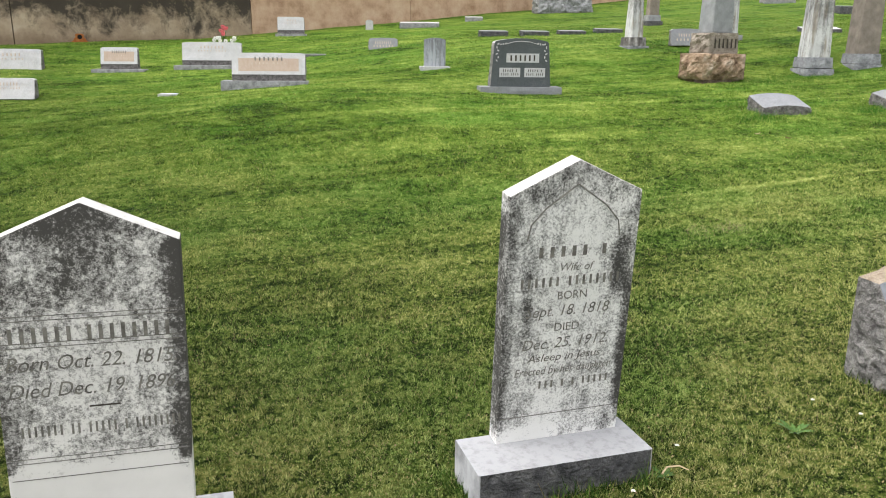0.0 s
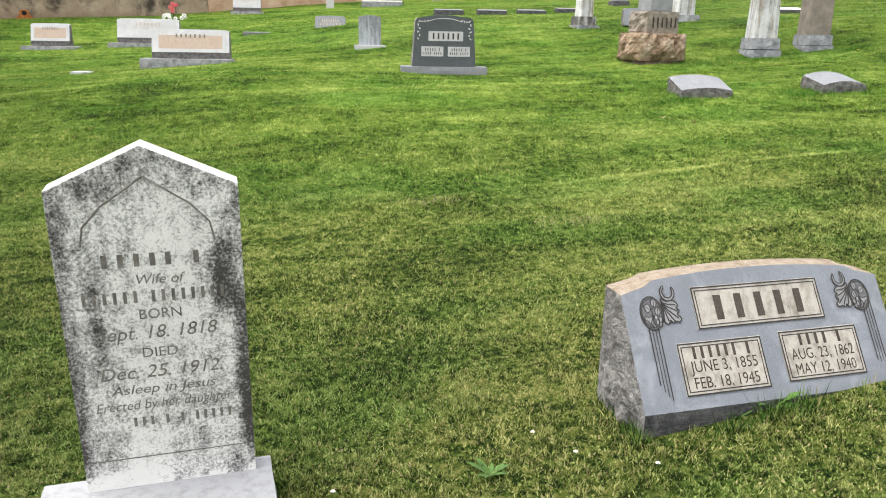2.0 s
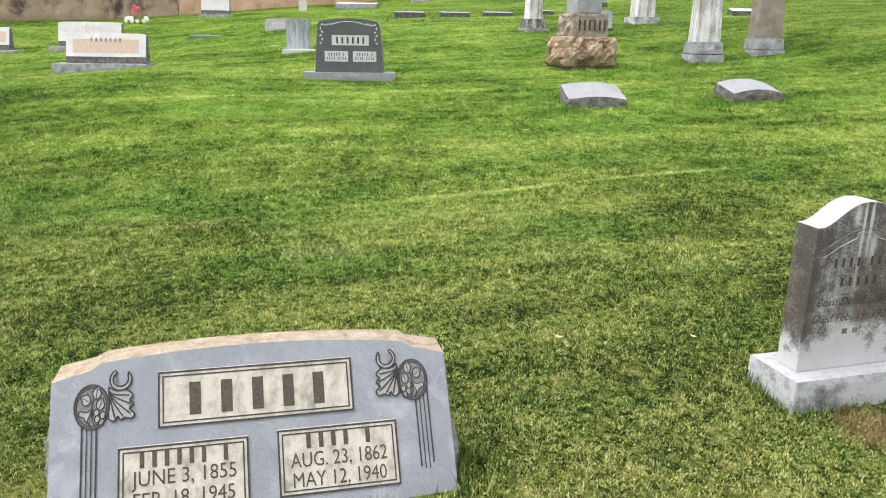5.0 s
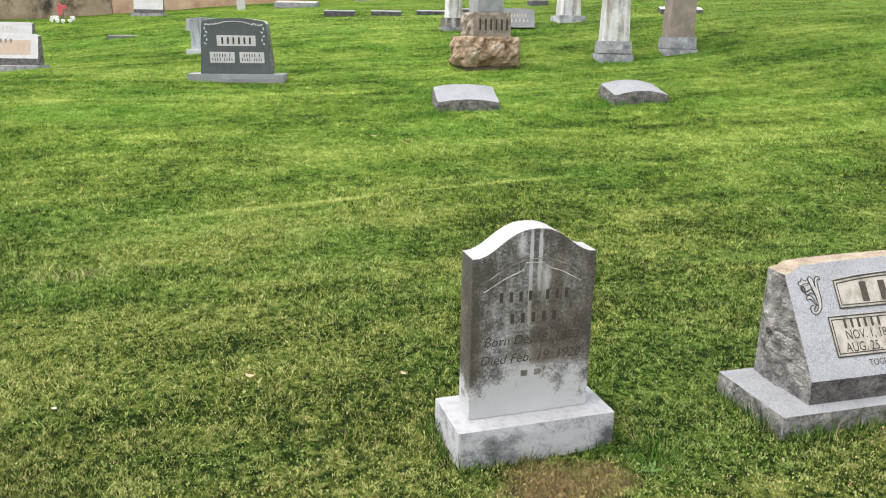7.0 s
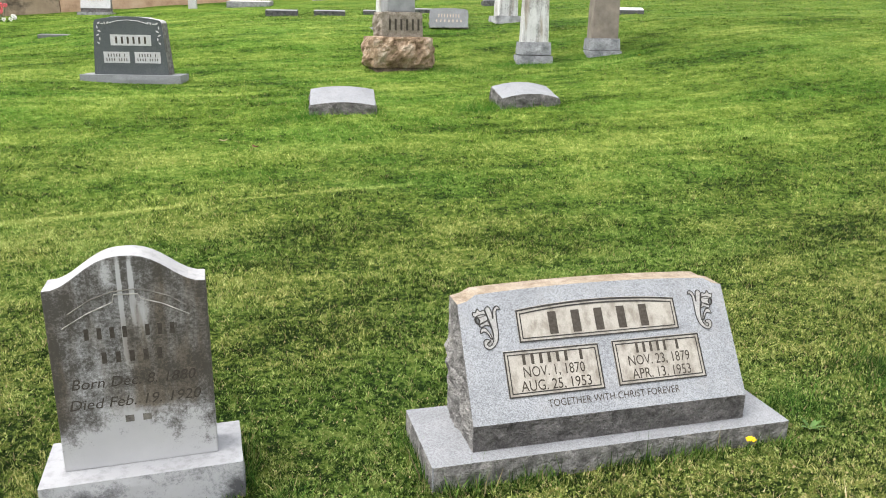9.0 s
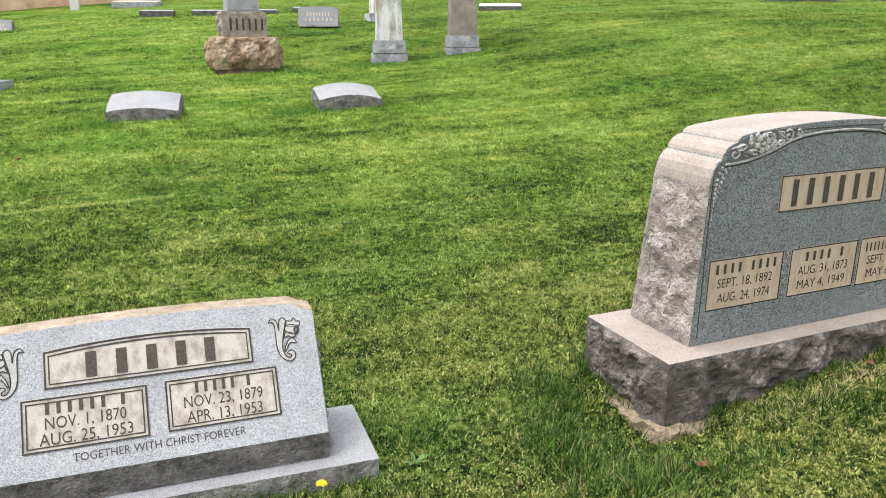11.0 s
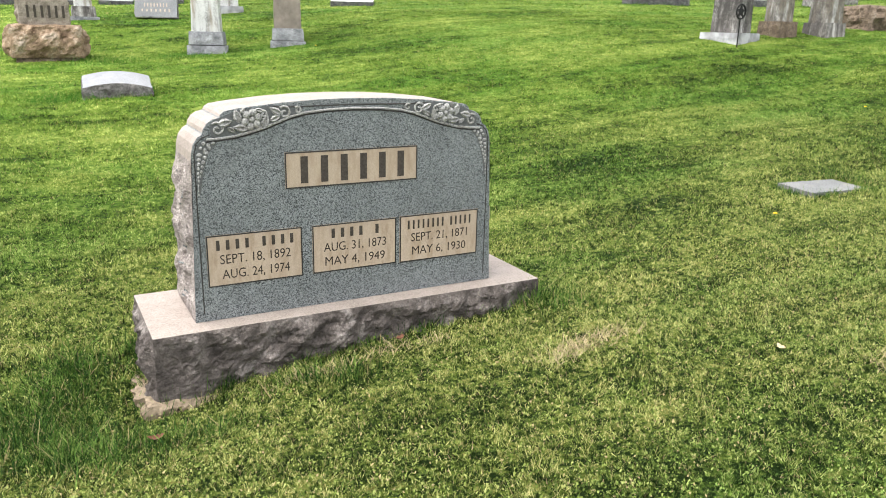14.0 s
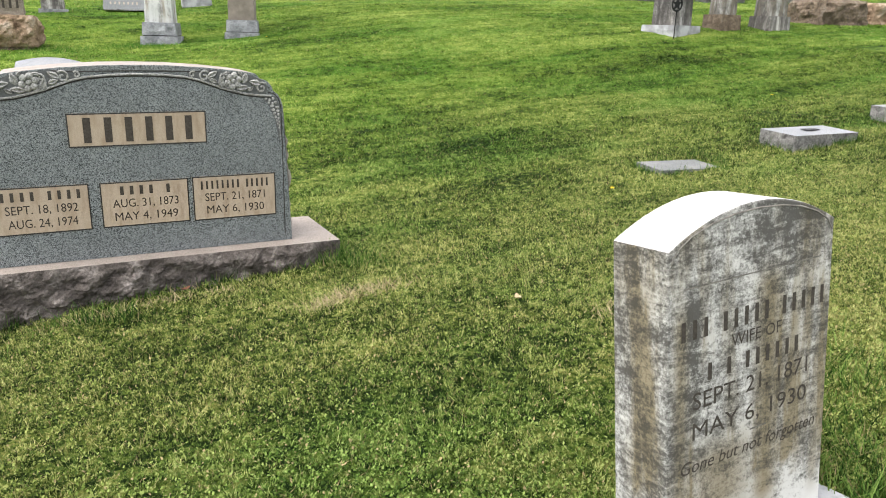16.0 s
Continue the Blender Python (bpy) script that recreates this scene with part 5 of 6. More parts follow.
def rough_marker(x, y, yaw, w, d, h_front, h_back, curve, z, seed):
    """A low footstone: smooth arched top that slopes to the front, rock-pitched sides with chipped arrises."""
    st = thing("footstone", x, y, z, yaw, "low grey granite footstone with a sloping arched top and broken sides", "grave marker", "arched footstones")
    top, side = bmesh.new(), bmesh.new()
    n, m = 20, 9

    def height(s, t):
        return h_front + (h_back - h_front) * t + curve * (1 - s * s)

    def chip(s, t):
        p = (s * w / 2, t * d, seed * 1.7)
        return 0.007 * max(0.0, fnoise(p, seed, 26.0)) + 0.010 * max(0.0, fnoise(p, seed + 2, 9.0) - 0.25)

    rim = [(-1 + 2 * i / n, 0.0) for i in range(n)] + [(1.0, j / m) for j in range(m)] + [(1 - 2 * i / n, 1.0) for i in range(n)] + [(-1.0, 1 - j / m) for j in range(m)]
    ring = []
    for s, t in rim:
        c = chip(s, t)
        ring.append((s * (w / 2 - c), (t - 0.5) * (d - 2 * c), height(s, t)))
    grid = [[top.verts.new(((-1 + 2 * i / n) * (w / 2 - chip(-1 + 2 * i / n, j / m)), (j / m - 0.5) * (d - 2 * chip(-1 + 2 * i / n, j / m)), height(-1 + 2 * i / n, j / m))) for i in range(n + 1)] for j in range(m + 1)]
    for j in range(m):
        for i in range(n):
            top.faces.new((grid[j][i], grid[j][i + 1], grid[j + 1][i + 1], grid[j + 1][i]))
    rows = []
    for k in range(7):
        f = k / 6
        row = []
        for (s, t), (px, py, pz) in zip(rim, ring):
            out = 0.0 if k == 0 else 0.004 + 0.016 * fnoise((px, py, pz - f * 0.3), seed + 4, 15.0) + 0.01 * math.sin(f * 3)
            k2 = math.hypot(px / w, py / d) + 1e-6
            row.append(side.verts.new((px + out * px / w / k2, py + out * py / d / k2, pz * (1 - f) - 0.12 * f)))
        rows.append(row)
    for A, B in zip(rows, rows[1:]):
        for k in range(len(rim)):
            side.faces.new((A[k], B[k], B[(k + 1) % len(rim)], A[(k + 1) % len(rim)]))
    part("top", top, M_FOOT, st, "smooth pale grey top face", smooth=True)
    part("stone", side, M_NOSE, st)
    footprint(x, y, yaw, w, d)


def sandstone_monument():
    """Rough brown boulder on a plinth, a lettered block over it and a tapering grey shaft."""
    yaw, cx, cy = 21.0, 4.18, 12.31
    st = thing("monument", cx, cy, 1.085, yaw, "brown rock-cut sandstone monument with a lettered block", "monument")
    part("plinth", rough_block(0.70, 0.52, 0.26, (0.02, 0.02, 0.02, 0.02, 0), 0.0, 0.06, 51, z0=-0.2), M_RUST, st, "dark sandstone plinth")
    part("boulder", rough_block(0.79, 0.57, 0.385, (0.055, 0.05, 0.05, 0.055, 0.012), 0.0, 0.024, 52, z0=0.06, freq=6.5, bulge=0.04), M_SANDSTONE, st, "rough brown boulder")
    blk = part("name_block", rough_block(0.55, 0.46, 0.31, (0.006, 0.02, 0.02, 0.035, 0.005), 0.010, 0.03, 53, z0=0.445, bevel=0.0), M_SAND_BLOCK, st, "grey-brown lettered block with rock-cut ends")
    words(blk, (((6,), 0.02, 0.60, 0.14, 0.46),), (-0.23, 0.445, 0.0323, 0.012))
    part("shaft", rough_block(0.38, 0.34, 2.1, (0, 0, 0, 0, 0), 0.04, 0.05, 54, z0=0.755, bevel=0.02), M_SHAFT, st, "smooth blue-grey shaft")


def column(x, y, yaw, steps, shaft, height, mats, label, name="monument", z=None, taper=0.04, sink=0.15, group="", turned=False):
    """A grave column: steps (width, height, material) and a tapering shaft."""
    z = gz(x, y) if z is None else z
    st = thing(name, x, y, z, yaw, label, "monument", group)
    h = 0.0
    for i, (w, sh, mt) in enumerate(steps):
        low = sink if i == 0 else 0.0
        part("base" if i == 0 else "step", rough_block(w, w, sh + low, (0.008, 0.008, 0, 0.008, 0), 0.01, 0.06, 61 + i, z0=h - low, bevel=0.008), mt, st)
        h += sh
    if turned:
        bm = bmesh.new()
        rows = []
        for j in range(15):
            zz = h + height * j / 14
            rad = shaft / 2 - taper * j / 14
            rows.append([bm.verts.new(((rad + 0.008 * fnoise((math.cos(k * 0.2618), math.sin(k * 0.2618), zz), 5, 2.5)) * math.cos(k * 0.2618), (rad + 0.008 * fnoise((math.cos(k * 0.2618), math.sin(k * 0.2618), zz), 5, 2.5)) * math.sin(k * 0.2618), zz)) for k in range(24)])
        for A, B in zip(rows, rows[1:]):
            for k in range(24):
                bm.faces.new((A[k], A[(k + 1) % 24], B[(k + 1) % 24], B[k]))
        bm.faces.new(rows[-1])
        bm.faces.new(list(reversed(rows[0])))
        part("shaft", bm, mats, st, smooth=True)
        return st
    part("shaft", rough_block(shaft, shaft, height, (0.006, 0.006, 0.006, 0.006, 0), taper, 0.08, 66, z0=h, bevel=0.015), mats, st)
    return st


upright_with_panels()
pale_slant(-2.87, 12.67, 7, 1.17, 1.03, 0.44, "pale slant headstone with a tan panel on rough base", True, 0.20, shift=-0.06)
pale_slant(-4.77, 15.88, 8, 1.17, 1.18, 0.46, "pale grey slant headstone on a rough base", None, 0.30)
pale_slant(-6.49, 15.45, 8, 0.70, 1.10, 0.42, "small pale slant headstone with tan face", True, 0.30)
pale_slant(-8.64, 15.3, 9, 1.25, 0.97, 0.50, "broad pale slant headstone on a rough base", None, 0.35)
pale_slant(-6.97, 12.28, 8, 0.82, 0.62, 0.42, "pale grey slab headstone low in the grass", None, 0)
pale_slant(-4.35, 21.75, 10, 0.72, 1.90, 0.45, "pale headstone near the concrete wall", None, 0.12)
M_WHITE_COL = marble("blackened_marble_shaft", (0.60, 0.60, 0.60), (0.06, 0.06, 0.06), 0.3, 0.95, 0.85, (0.24, 0.19, 0.14), 0.7, 0.0, 0.0, 0.0, 0.5)
M_DARK_COL = marble("black_stained_shaft", (0.50, 0.48, 0.46), (0.035, 0.032, 0.03), 0.2, 0.35, 0.95, (0.06, 0.05, 0.045), 0.6)
M_MOTTLED = marble("mottled_marble_shaft", (0.50, 0.49, 0.47), (0.05, 0.047, 0.042), 0.16, 1.2, 0.92, (0.14, 0.11, 0.08), 0.4, 0.0, 0.16)
M_STEP = rock("grey_marble_step", (0.27, 0.275, 0.295), (0.13, 0.133, 0.145), (0.42, 0.43, 0.45), 7.0, 0.2)
M_RUST = rock("rust_brown_base", (0.20, 0.15, 0.11), (0.09, 0.07, 0.055), (0.30, 0.26, 0.22), 12.0)
sandstone_monument()
column(6.02, 12.90, 3, ((0.505, 0.13, M_STEP), (0.43, 0.014, M_DARK_ROCK), (0.445, 0.165, M_STEP)), 0.365, 1.9, M_WHITE_COL, "weathered white marble column on grey steps", z=1.18, taper=0.055)
column(7.045, 13.38, 4, ((0.50, 0.095, M_STEP), (0.45, 0.012, M_DARK_ROCK), (0.44, 0.16, M_STEP)), 0.375, 1.7, M_SHAFT_TAN, "brownish grey shaft on grey marble steps", z=1.285, taper=0.03)
column(3.66, 15.5, 20, ((0.46, 0.07, M_STEP), (0.36, 0.16, M_DARK_COL)), 0.26, 1.6, M_WHITE_COL, "slim white marble obelisk on a dark pedestal", z=1.58, taper=0.05)
column(5.65, 22.1, 10, ((0.46, 0.12, M_DARK_ROCK), (0.36, 0.16, M_SHAFT)), 0.28, 1.5, M_SHAFT_TAN, "grey shaft on a dark base, far uphill", z=2.22, taper=0.03)
column(5.78, 16.5, 15, ((0.52, 0.15, M_MARBLE_BASE),), 0.36, 1.3, M_WHITE_COL, "white marble stump on a square white base", z=1.74, taper=0.03)
column(12.84, 11.80, 33, ((0.56, 0.165, M_MARBLE_BASE),), 0.37, 1.5, M_DARK_COL, "blackened marble column on a white base", z=1.47, taper=0.03)
column(13.72, 12.2, 20, ((0.37, 0.18, M_RUST),), 0.26, 1.2, M_MOTTLED, "small mossy marble column on a brown base", z=1.62, taper=0.02)
column(14.47, 12.3, 20, ((0.40, 0.17, M_DARK_COL),), 0.31, 1.2, M_MOTTLED, "spotted marble column on a stained base", z=1.63, taper=0.02)


def boulder(x, y, yaw, w, d, h, seed, label, mat):
    st = thing("boulder", x, y, gz(x, y) - 0.02, yaw, label, "monument")
    part("rock", rough_block(w, d, h, (0.09, 0.09, 0.09, 0.09, 0.02), 0.04, 0.045, seed, z0=-0.05, freq=3.2), mat, st)


boulder(15.9, 13.25, 8, 0.92, 0.7, 0.40, 71, "rough rusty-brown boulder base", M_RUST)
boulder(17.05, 13.6, 8, 0.95, 0.7, 0.36, 72, "rough pinkish rock base", M_SANDSTONE)
boulder(3.85, 27.4, 10, 1.9, 0.8, 0.75, 73, "broad grey rock-faced monument base", M_BASE_GREY)
# low markers
rough_marker(3.955, 9.12, 10, 0.60, 0.35, 0.065, 0.185, 0.03, 0.885, 91)
rough_marker(5.70, 9.69, 17, 0.60, 0.35, 0.115, 0.205, 0.045, 0.885, 92)
for fx, fy, fz in ((1.08, 18.85, 1.86), (2.08, 19.05, 1.87), (3.06, 19.65, 1.90), (4.03, 20.0, 1.96)):
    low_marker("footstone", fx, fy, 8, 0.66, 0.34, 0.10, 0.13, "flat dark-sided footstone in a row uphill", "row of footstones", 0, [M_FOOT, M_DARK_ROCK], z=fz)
low_marker("grave_marker", 8.0, 17.1, -6, 0.78, 0.45, 0.10, 0.16, "flat pale marker with a rough edge", "", 0, [M_PALE, M_DARK_ROCK], z=1.94)
low_marker("grave_marker", 14.6, 18.75, 4, 1.35, 0.5, 0.13, 0.16, "long dark flat ledger marker", "", 0, [M_FOOT, M_DARK_ROCK])
low_marker("grave_marker", 16.5, 18.3, 4, 0.9, 0.5, 0.12, 0.15, "dark flat ledger marker", "", 0, [M_FOOT, M_DARK_ROCK])
low_marker("grave_marker", 18.6, 18.6, 4, 1.1, 0.4, 0.14, 0.18, "grey stone kerb marker", "", 0, [M_FOOT, M_GREY_ROCK])
low_marker("grave_marker", 11.95, 23.9, 0, 0.7, 0.4, 0.2, 0.24, "dark low marker far uphill", "", 0, [M_FOOT, M_DARK_ROCK])
low_marker("grave_marker", 11.7, 28.6, 0, 1.1, 0.5, 0.2, 0.25, "grey low marker far uphill", "", 0, [M_FOOT, M_BASE_GREY])
low_marker("grave_marker", -0.87, 23.4, 0, 1.15, 0.5, 0.12, 0.17, "long rough flat marker near the wall", "", 0, [M_PALE, M_BASE_GREY])
low_marker("grave_marker", 0.78, 25.2, 0, 0.55, 0.35, 0.1, 0.14, "small flat pale marker near the wall", "", 0, [M_PALE, M_BASE_GREY])
low_marker("grave_marker", -4.28, 11.95, 0, 0.27, 0.18, 0.035, 0.04, "small flush white marker in the lawn", "", 0, [M_PALE, M_PALE])
low_marker("grave_marker", -2.9, 16.9, 8, 0.55, 0.25, 0.03, 0.045, "flush grey marker in the lawn", "", 0, [M_FLUSH, M_FLUSH])
bev = low_marker("grave_marker", 11.99, 6.91, 22, 0.68, 0.30, 0.085, 0.10, "thick grey granite marker low in the grass with a small plaque", "", 0, [M_FOOT, M_GREY_ROCK])
part("plaque", rough_block(0.13, 0.06, 0.006, z0=0.098), M_DARK_ROCK, bev, "small dark plaque")
low_marker("grave_marker", 13.22, 7.55, 22, 0.55, 0.30, 0.085, 0.10, "thick grey granite marker low in the grass", "", 0, [M_FOOT, M_GREY_ROCK])
low_marker("grave_marker", 10.83, 6.42, 15, 0.50, 0.27, 0.012, 0.022, "flush grey granite marker in the lawn", "", 0, [M_FLUSH, M_FLUSH])
st = thing("grave_marker", -2.31, 22.95, 2.03, 5, "short white marble post", "grave marker")
part("post", slab(arch_top(0.22, -0.1, 0.26, 0.30, 8), 0.1), M_PALE, st)


def small_tablet():
    """Grey streaked tablet on a thin pale base, beyond the charcoal stone."""
    st = thing("gravestone", -0.2, 13.75, 1.25, 8, "small grey streaked marble tablet on a thin base", "gravestone")
    m = marble("grey_streaked_marble", (0.42, 0.44, 0.48), (0.06, 0.06, 0.065), 0.19, 0.5, 0.8, None, 0.85)
    part("base", rough_block(0.52, 0.26, 0.13, z0=-0.12, bevel=0.006), M_PALE, st, "thin pale base")
    part("slab", slab(arch_top(0.37, 0.0, 0.46, 0.495, 10), 0.12, y0=-0.06), m, st)


def low_grey_stone(x, y, z, yaw, w, h, label):
    st = thing("gravestone", x, y, z, yaw, label, "gravestone")
    part("die", slant(w, 0.02, serp(h * 0.9, h, 0.95, 0.005), 0.14, 0.1, 0.09, 9, 0.02, 14), [M_SLANT_BASE, M_GREY_ROCK, M_GREY_ROCK, M_PALE], st)
    p = (0.14 - 0.19, 0.02, 0.09 / (h - 0.02), 0.004)
    words(st, (((8,), 0, h * 0.62, 0.06, w * 0.6), ((7,), 0, h * 0.36, 0.045, w * 0.75)), p, M_LETTER_FAINT)


small_tablet()
low_grey_stone(-1.40, 17.15, 1.50, 5, 0.62, 0.27, "low grey granite headstone with curved top")
low_grey_stone(4.76, 15.65, 1.66, 3, 0.66, 0.33, "low grey granite slant stone with raised band")


def star_marker():
    """Cast-iron star badge on a thin rod stuck in the turf."""
    x, y = 12.68, 11.28
    z = gz(x, y)
    st = thing("grave_badge", x, y, z, 25, "dark cast-iron star badge on a thin rod", "grave badge")
    iron = plain("black_iron", (0.02, 0.02, 0.02), 0.6, 0.3, 60.0, 0.7)
    part("rod", tube([(0, 0, -0.1), (0, 0, 0.2), (0, 0, 0.36)], 0.008, 6), iron, st)
    ring = [(0.085 * math.cos(k * math.pi / 8), 0, 0.43 + 0.085 * math.sin(k * math.pi / 8)) for k in range(17)]
    part("ring", tube(ring, 0.012, 6), iron, st)
    bm = bmesh.new()
    pts = [((0.085 if k % 2 == 0 else 0.035) * math.sin(k * math.pi / 5), 0.43 + (0.085 if k % 2 == 0 else 0.035) * math.cos(k * math.pi / 5)) for k in range(10)]
    fr = [bm.verts.new((a, -0.006, b)) for a, b in pts]
    bk = [bm.verts.new((a, 0.006, b)) for a, b in pts]
    bm.faces.new(fr)
    bm.faces.new(list(reversed(bk)))
    for k in range(10):
        bm.faces.new((fr[k], bk[k], bk[(k + 1) % 10], fr[(k + 1) % 10]))
    part("star", bm, iron, st)


star_marker()


def flower_pot():
    """Artificial flowers, pink over white, in the grass by the wall."""
    x, y = -5.7, 19.9
    st = thing("flower_arrangement", x, y, gz(x, y), 0, "pink and white artificial flowers on the grass", "flowers")
    rng = random.Random(5)
    pink, white, stem = plain("pink_petal", (0.62, 0.12, 0.14), 0.7), plain("white_petal", (0.78, 0.76, 0.74), 0.7), plain("dull_stem", (0.05, 0.09, 0.03), 0.8)
    for k in range(16):
        up = k < 6
        px, pz = rng.uniform(-0.08, 0.08) if up else rng.uniform(-0.28, 0.3), rng.uniform(0.22, 0.42) if up else rng.uniform(0.04, 0.14)
        py = rng.uniform(-0.08, 0.08)
        part("stem", tube([(px * 0.3, 0, -0.02), (px * 0.7, py * 0.5, pz * 0.6), (px, py, pz)], 0.006, 4), stem, st)
        bm = bmesh.new()
        for q in range(6):
            geo = bmesh.ops.create_icosphere(bm, subdivisions=1, radius=0.026)
            bmesh.ops.transform(bm, matrix=Matrix.Translation((px + 0.03 * math.cos(q), py + 0.02 * math.sin(q * 2), pz + 0.03 * math.sin(q))) @ Matrix.Diagonal((1, 0.7, 0.8, 1)), verts=geo["verts"])
        part("bloom", bm, pink if up else white, st)


flower_pot()


def retaining_wall():
    """Old concrete wall that closes the lawn uphill; its joint divides an older, blackened length from a newer one."""
    yaw = 36.9
    ob = thing("wall_north", -5.58, 22.32, 1.84, yaw, "tall stained concrete retaining wall", "wall")
    ob["kind"] = "structure"
    for x0, x1, seed in ((-24, -12, 1), (-12, -6, 2), (-6, 0, 3), (0, 5.4, 4), (5.4, 11, 5), (11, 19, 6), (19, 27, 7), (27, 38, 8)):
        bm = rough_block(x1 - x0 - 0.02, 0.35, 4.4, (0.006, 0, 0, 0, 0), 0.0, 0.25, 80 + seed, z0=-1.6, freq=1.3)
        for v in bm.verts:
            v.co.x += (x0 + x1) / 2
            v.co.y += 0.175
        part("wall_panel", bm, M_WALL, ob)
    for x0, x1 in ((-24, 0), (0, 38)):
        bm = rough_block(x1 - x0, 0.5, 0.14, z0=2.8)
        for v in bm.verts:
            v.co.x += (x0 + x1) / 2
            v.co.y += 0.16
        part("coping", bm, M_WALL, ob)
    hole = tube([(-4.55, -0.045, -0.10), (-4.55, 0.02, -0.10)], 0.055, 10)
    part("weep_hole", hole, plain("hole_dark", (0.01, 0.009, 0.008), 0.9), ob, "dark drain hole")
    rust = Mat("rust_stain", 0.95, spec=0.1)
    v = rust.coords()
    rust.color(rust.ramp(rust.noise(9.0, 6.0, 0.7, v), (0.3, (0.26, 0.075, 0.02)), (0.7, (0.48, 0.20, 0.07))))
    bm = bmesh.new()
    ring = [(-4.55 + (0.07 + 0.022 * k + 0.03 * math.sin(k * 2.1) * math.sin(k * 0.9)) * s, -0.035, -0.02 - 0.04 * k) for s in (-1, 1) for k in (range(15) if s < 0 else reversed(range(15)))]
    bm.faces.new([bm.verts.new(p) for p in ring])
    part("rust_stain", bm, rust.m, ob, "orange rust stain under the drain hole")


retaining_wall()


# ---- grass ----
def inside_any(x, y):
    hit = np.zeros(len(x), bool)
    for fx, fy, a, hw, hd in FOOTPRINTS:
        dx, dy = x - fx, y - fy
        lx, ly = dx * math.cos(a) + dy * math.sin(a), -dx * math.sin(a) + dy * math.cos(a)
        hit |= (abs(lx) < hw - 0.004) & (abs(ly) < hd - 0.004)
    return hit


def near_stone(x, y, reach):
    """1 beside a stone's foot, falling to 0 at reach metres: where the mower does not get."""
    best = np.zeros(len(x))
    for fx, fy, a, hw, hd in FOOTPRINTS:
        dx, dy = x - fx, y - fy
        lx, ly = dx * math.cos(a) + dy * math.sin(a), -dx * math.sin(a) + dy * math.cos(a)
        gap = np.hypot(np.maximum(abs(lx) - hw, 0), np.maximum(abs(ly) - hd, 0))
        best = np.maximum(best, np.clip(1 - gap / reach, 0, 1))
    return best


def wave(x, y, f, seed):
    r = np.random.RandomState(seed)
    out = 0
    for k in range(5):
        a, b, p = r.uniform(-1, 1), r.uniform(-1, 1), r.uniform(0, 6.28)
        out = out + np.sin(f * (1 + 0.5 * k) * (a * x + b * y) * 2 + p) / (1 + 0.4 * k)
    return out / 2.6


def blades(name, rng, x, y, height, width, label, mat, bend=1.25, bunch=0):
    tuft_dir = None
    if bunch:
        # blades spring in bunches and spread from their middle
        k = len(x) // bunch
        away, reach = rng.uniform(0, 2 * np.pi, k * bunch), np.abs(rng.normal(0, 0.011, k * bunch))
        x, y = np.repeat(x[:k], bunch) + np.cos(away) * reach, np.repeat(y[:k], bunch) + np.sin(away) * reach
        tuft_dir = away + rng.normal(0, 0.7, k * bunch)
    keep = ~inside_any(x, y)
    x, y = x[keep], y[keep]
    n = len(x)
    clump = 0.45 + 0.75 * lumps(x, y, 0.045, 5) + 0.5 * lumps(x, y, 0.13, 6)
    edge = near_stone(x, y, 0.13)
    h = height * rng.uniform(0.55, 1.25, n) * (1 + 0.18 * wave(x, y, 2.2, 3)) * clump * (1 + 0.9 * edge * rng.uniform(0, 1, n))
    w = width * rng.uniform(0.7, 1.3, n)
    z = ground_z(x, y) - 0.004
    face = rng.uniform(0, 2 * np.pi, n)
    lean_dir = rng.uniform(0, 2 * np.pi, n) if tuft_dir is None else tuft_dir[keep]
    lean = h * bend * np.abs(rng.normal(0.55, 0.35, n))
    cx, sx = np.cos(face) * w / 2, np.sin(face) * w / 2
    v = np.empty((n, 3, 3), np.float32)
    v[:, 0] = np.stack([x - cx, y - sx, z], -1)
    v[:, 1] = np.stack([x + cx, y + sx, z], -1)
    v[:, 2] = np.stack([x + np.cos(lean_dir) * lean, y + np.sin(lean_dir) * lean, z + h], -1)
    me = bpy.data.meshes.new(name)
    me.vertices.add(n * 3)
    me.vertices.foreach_set("co", v.ravel())
    me.loops.add(n * 3)
    me.loops.foreach_set("vertex_index", np.arange(n * 3, dtype=np.int32))
    me.polygons.add(n)
    me.polygons.foreach_set("loop_start", np.arange(0, n * 3, 3, dtype=np.int32))
    me.polygons.foreach_set("loop_total", np.full(n, 3, np.int32))
    me.update(calc_edges=True)
    me.materials.append(mat)
    ob = new(name, me)
    return tagged(ob, label, "grass", kind="stuff")


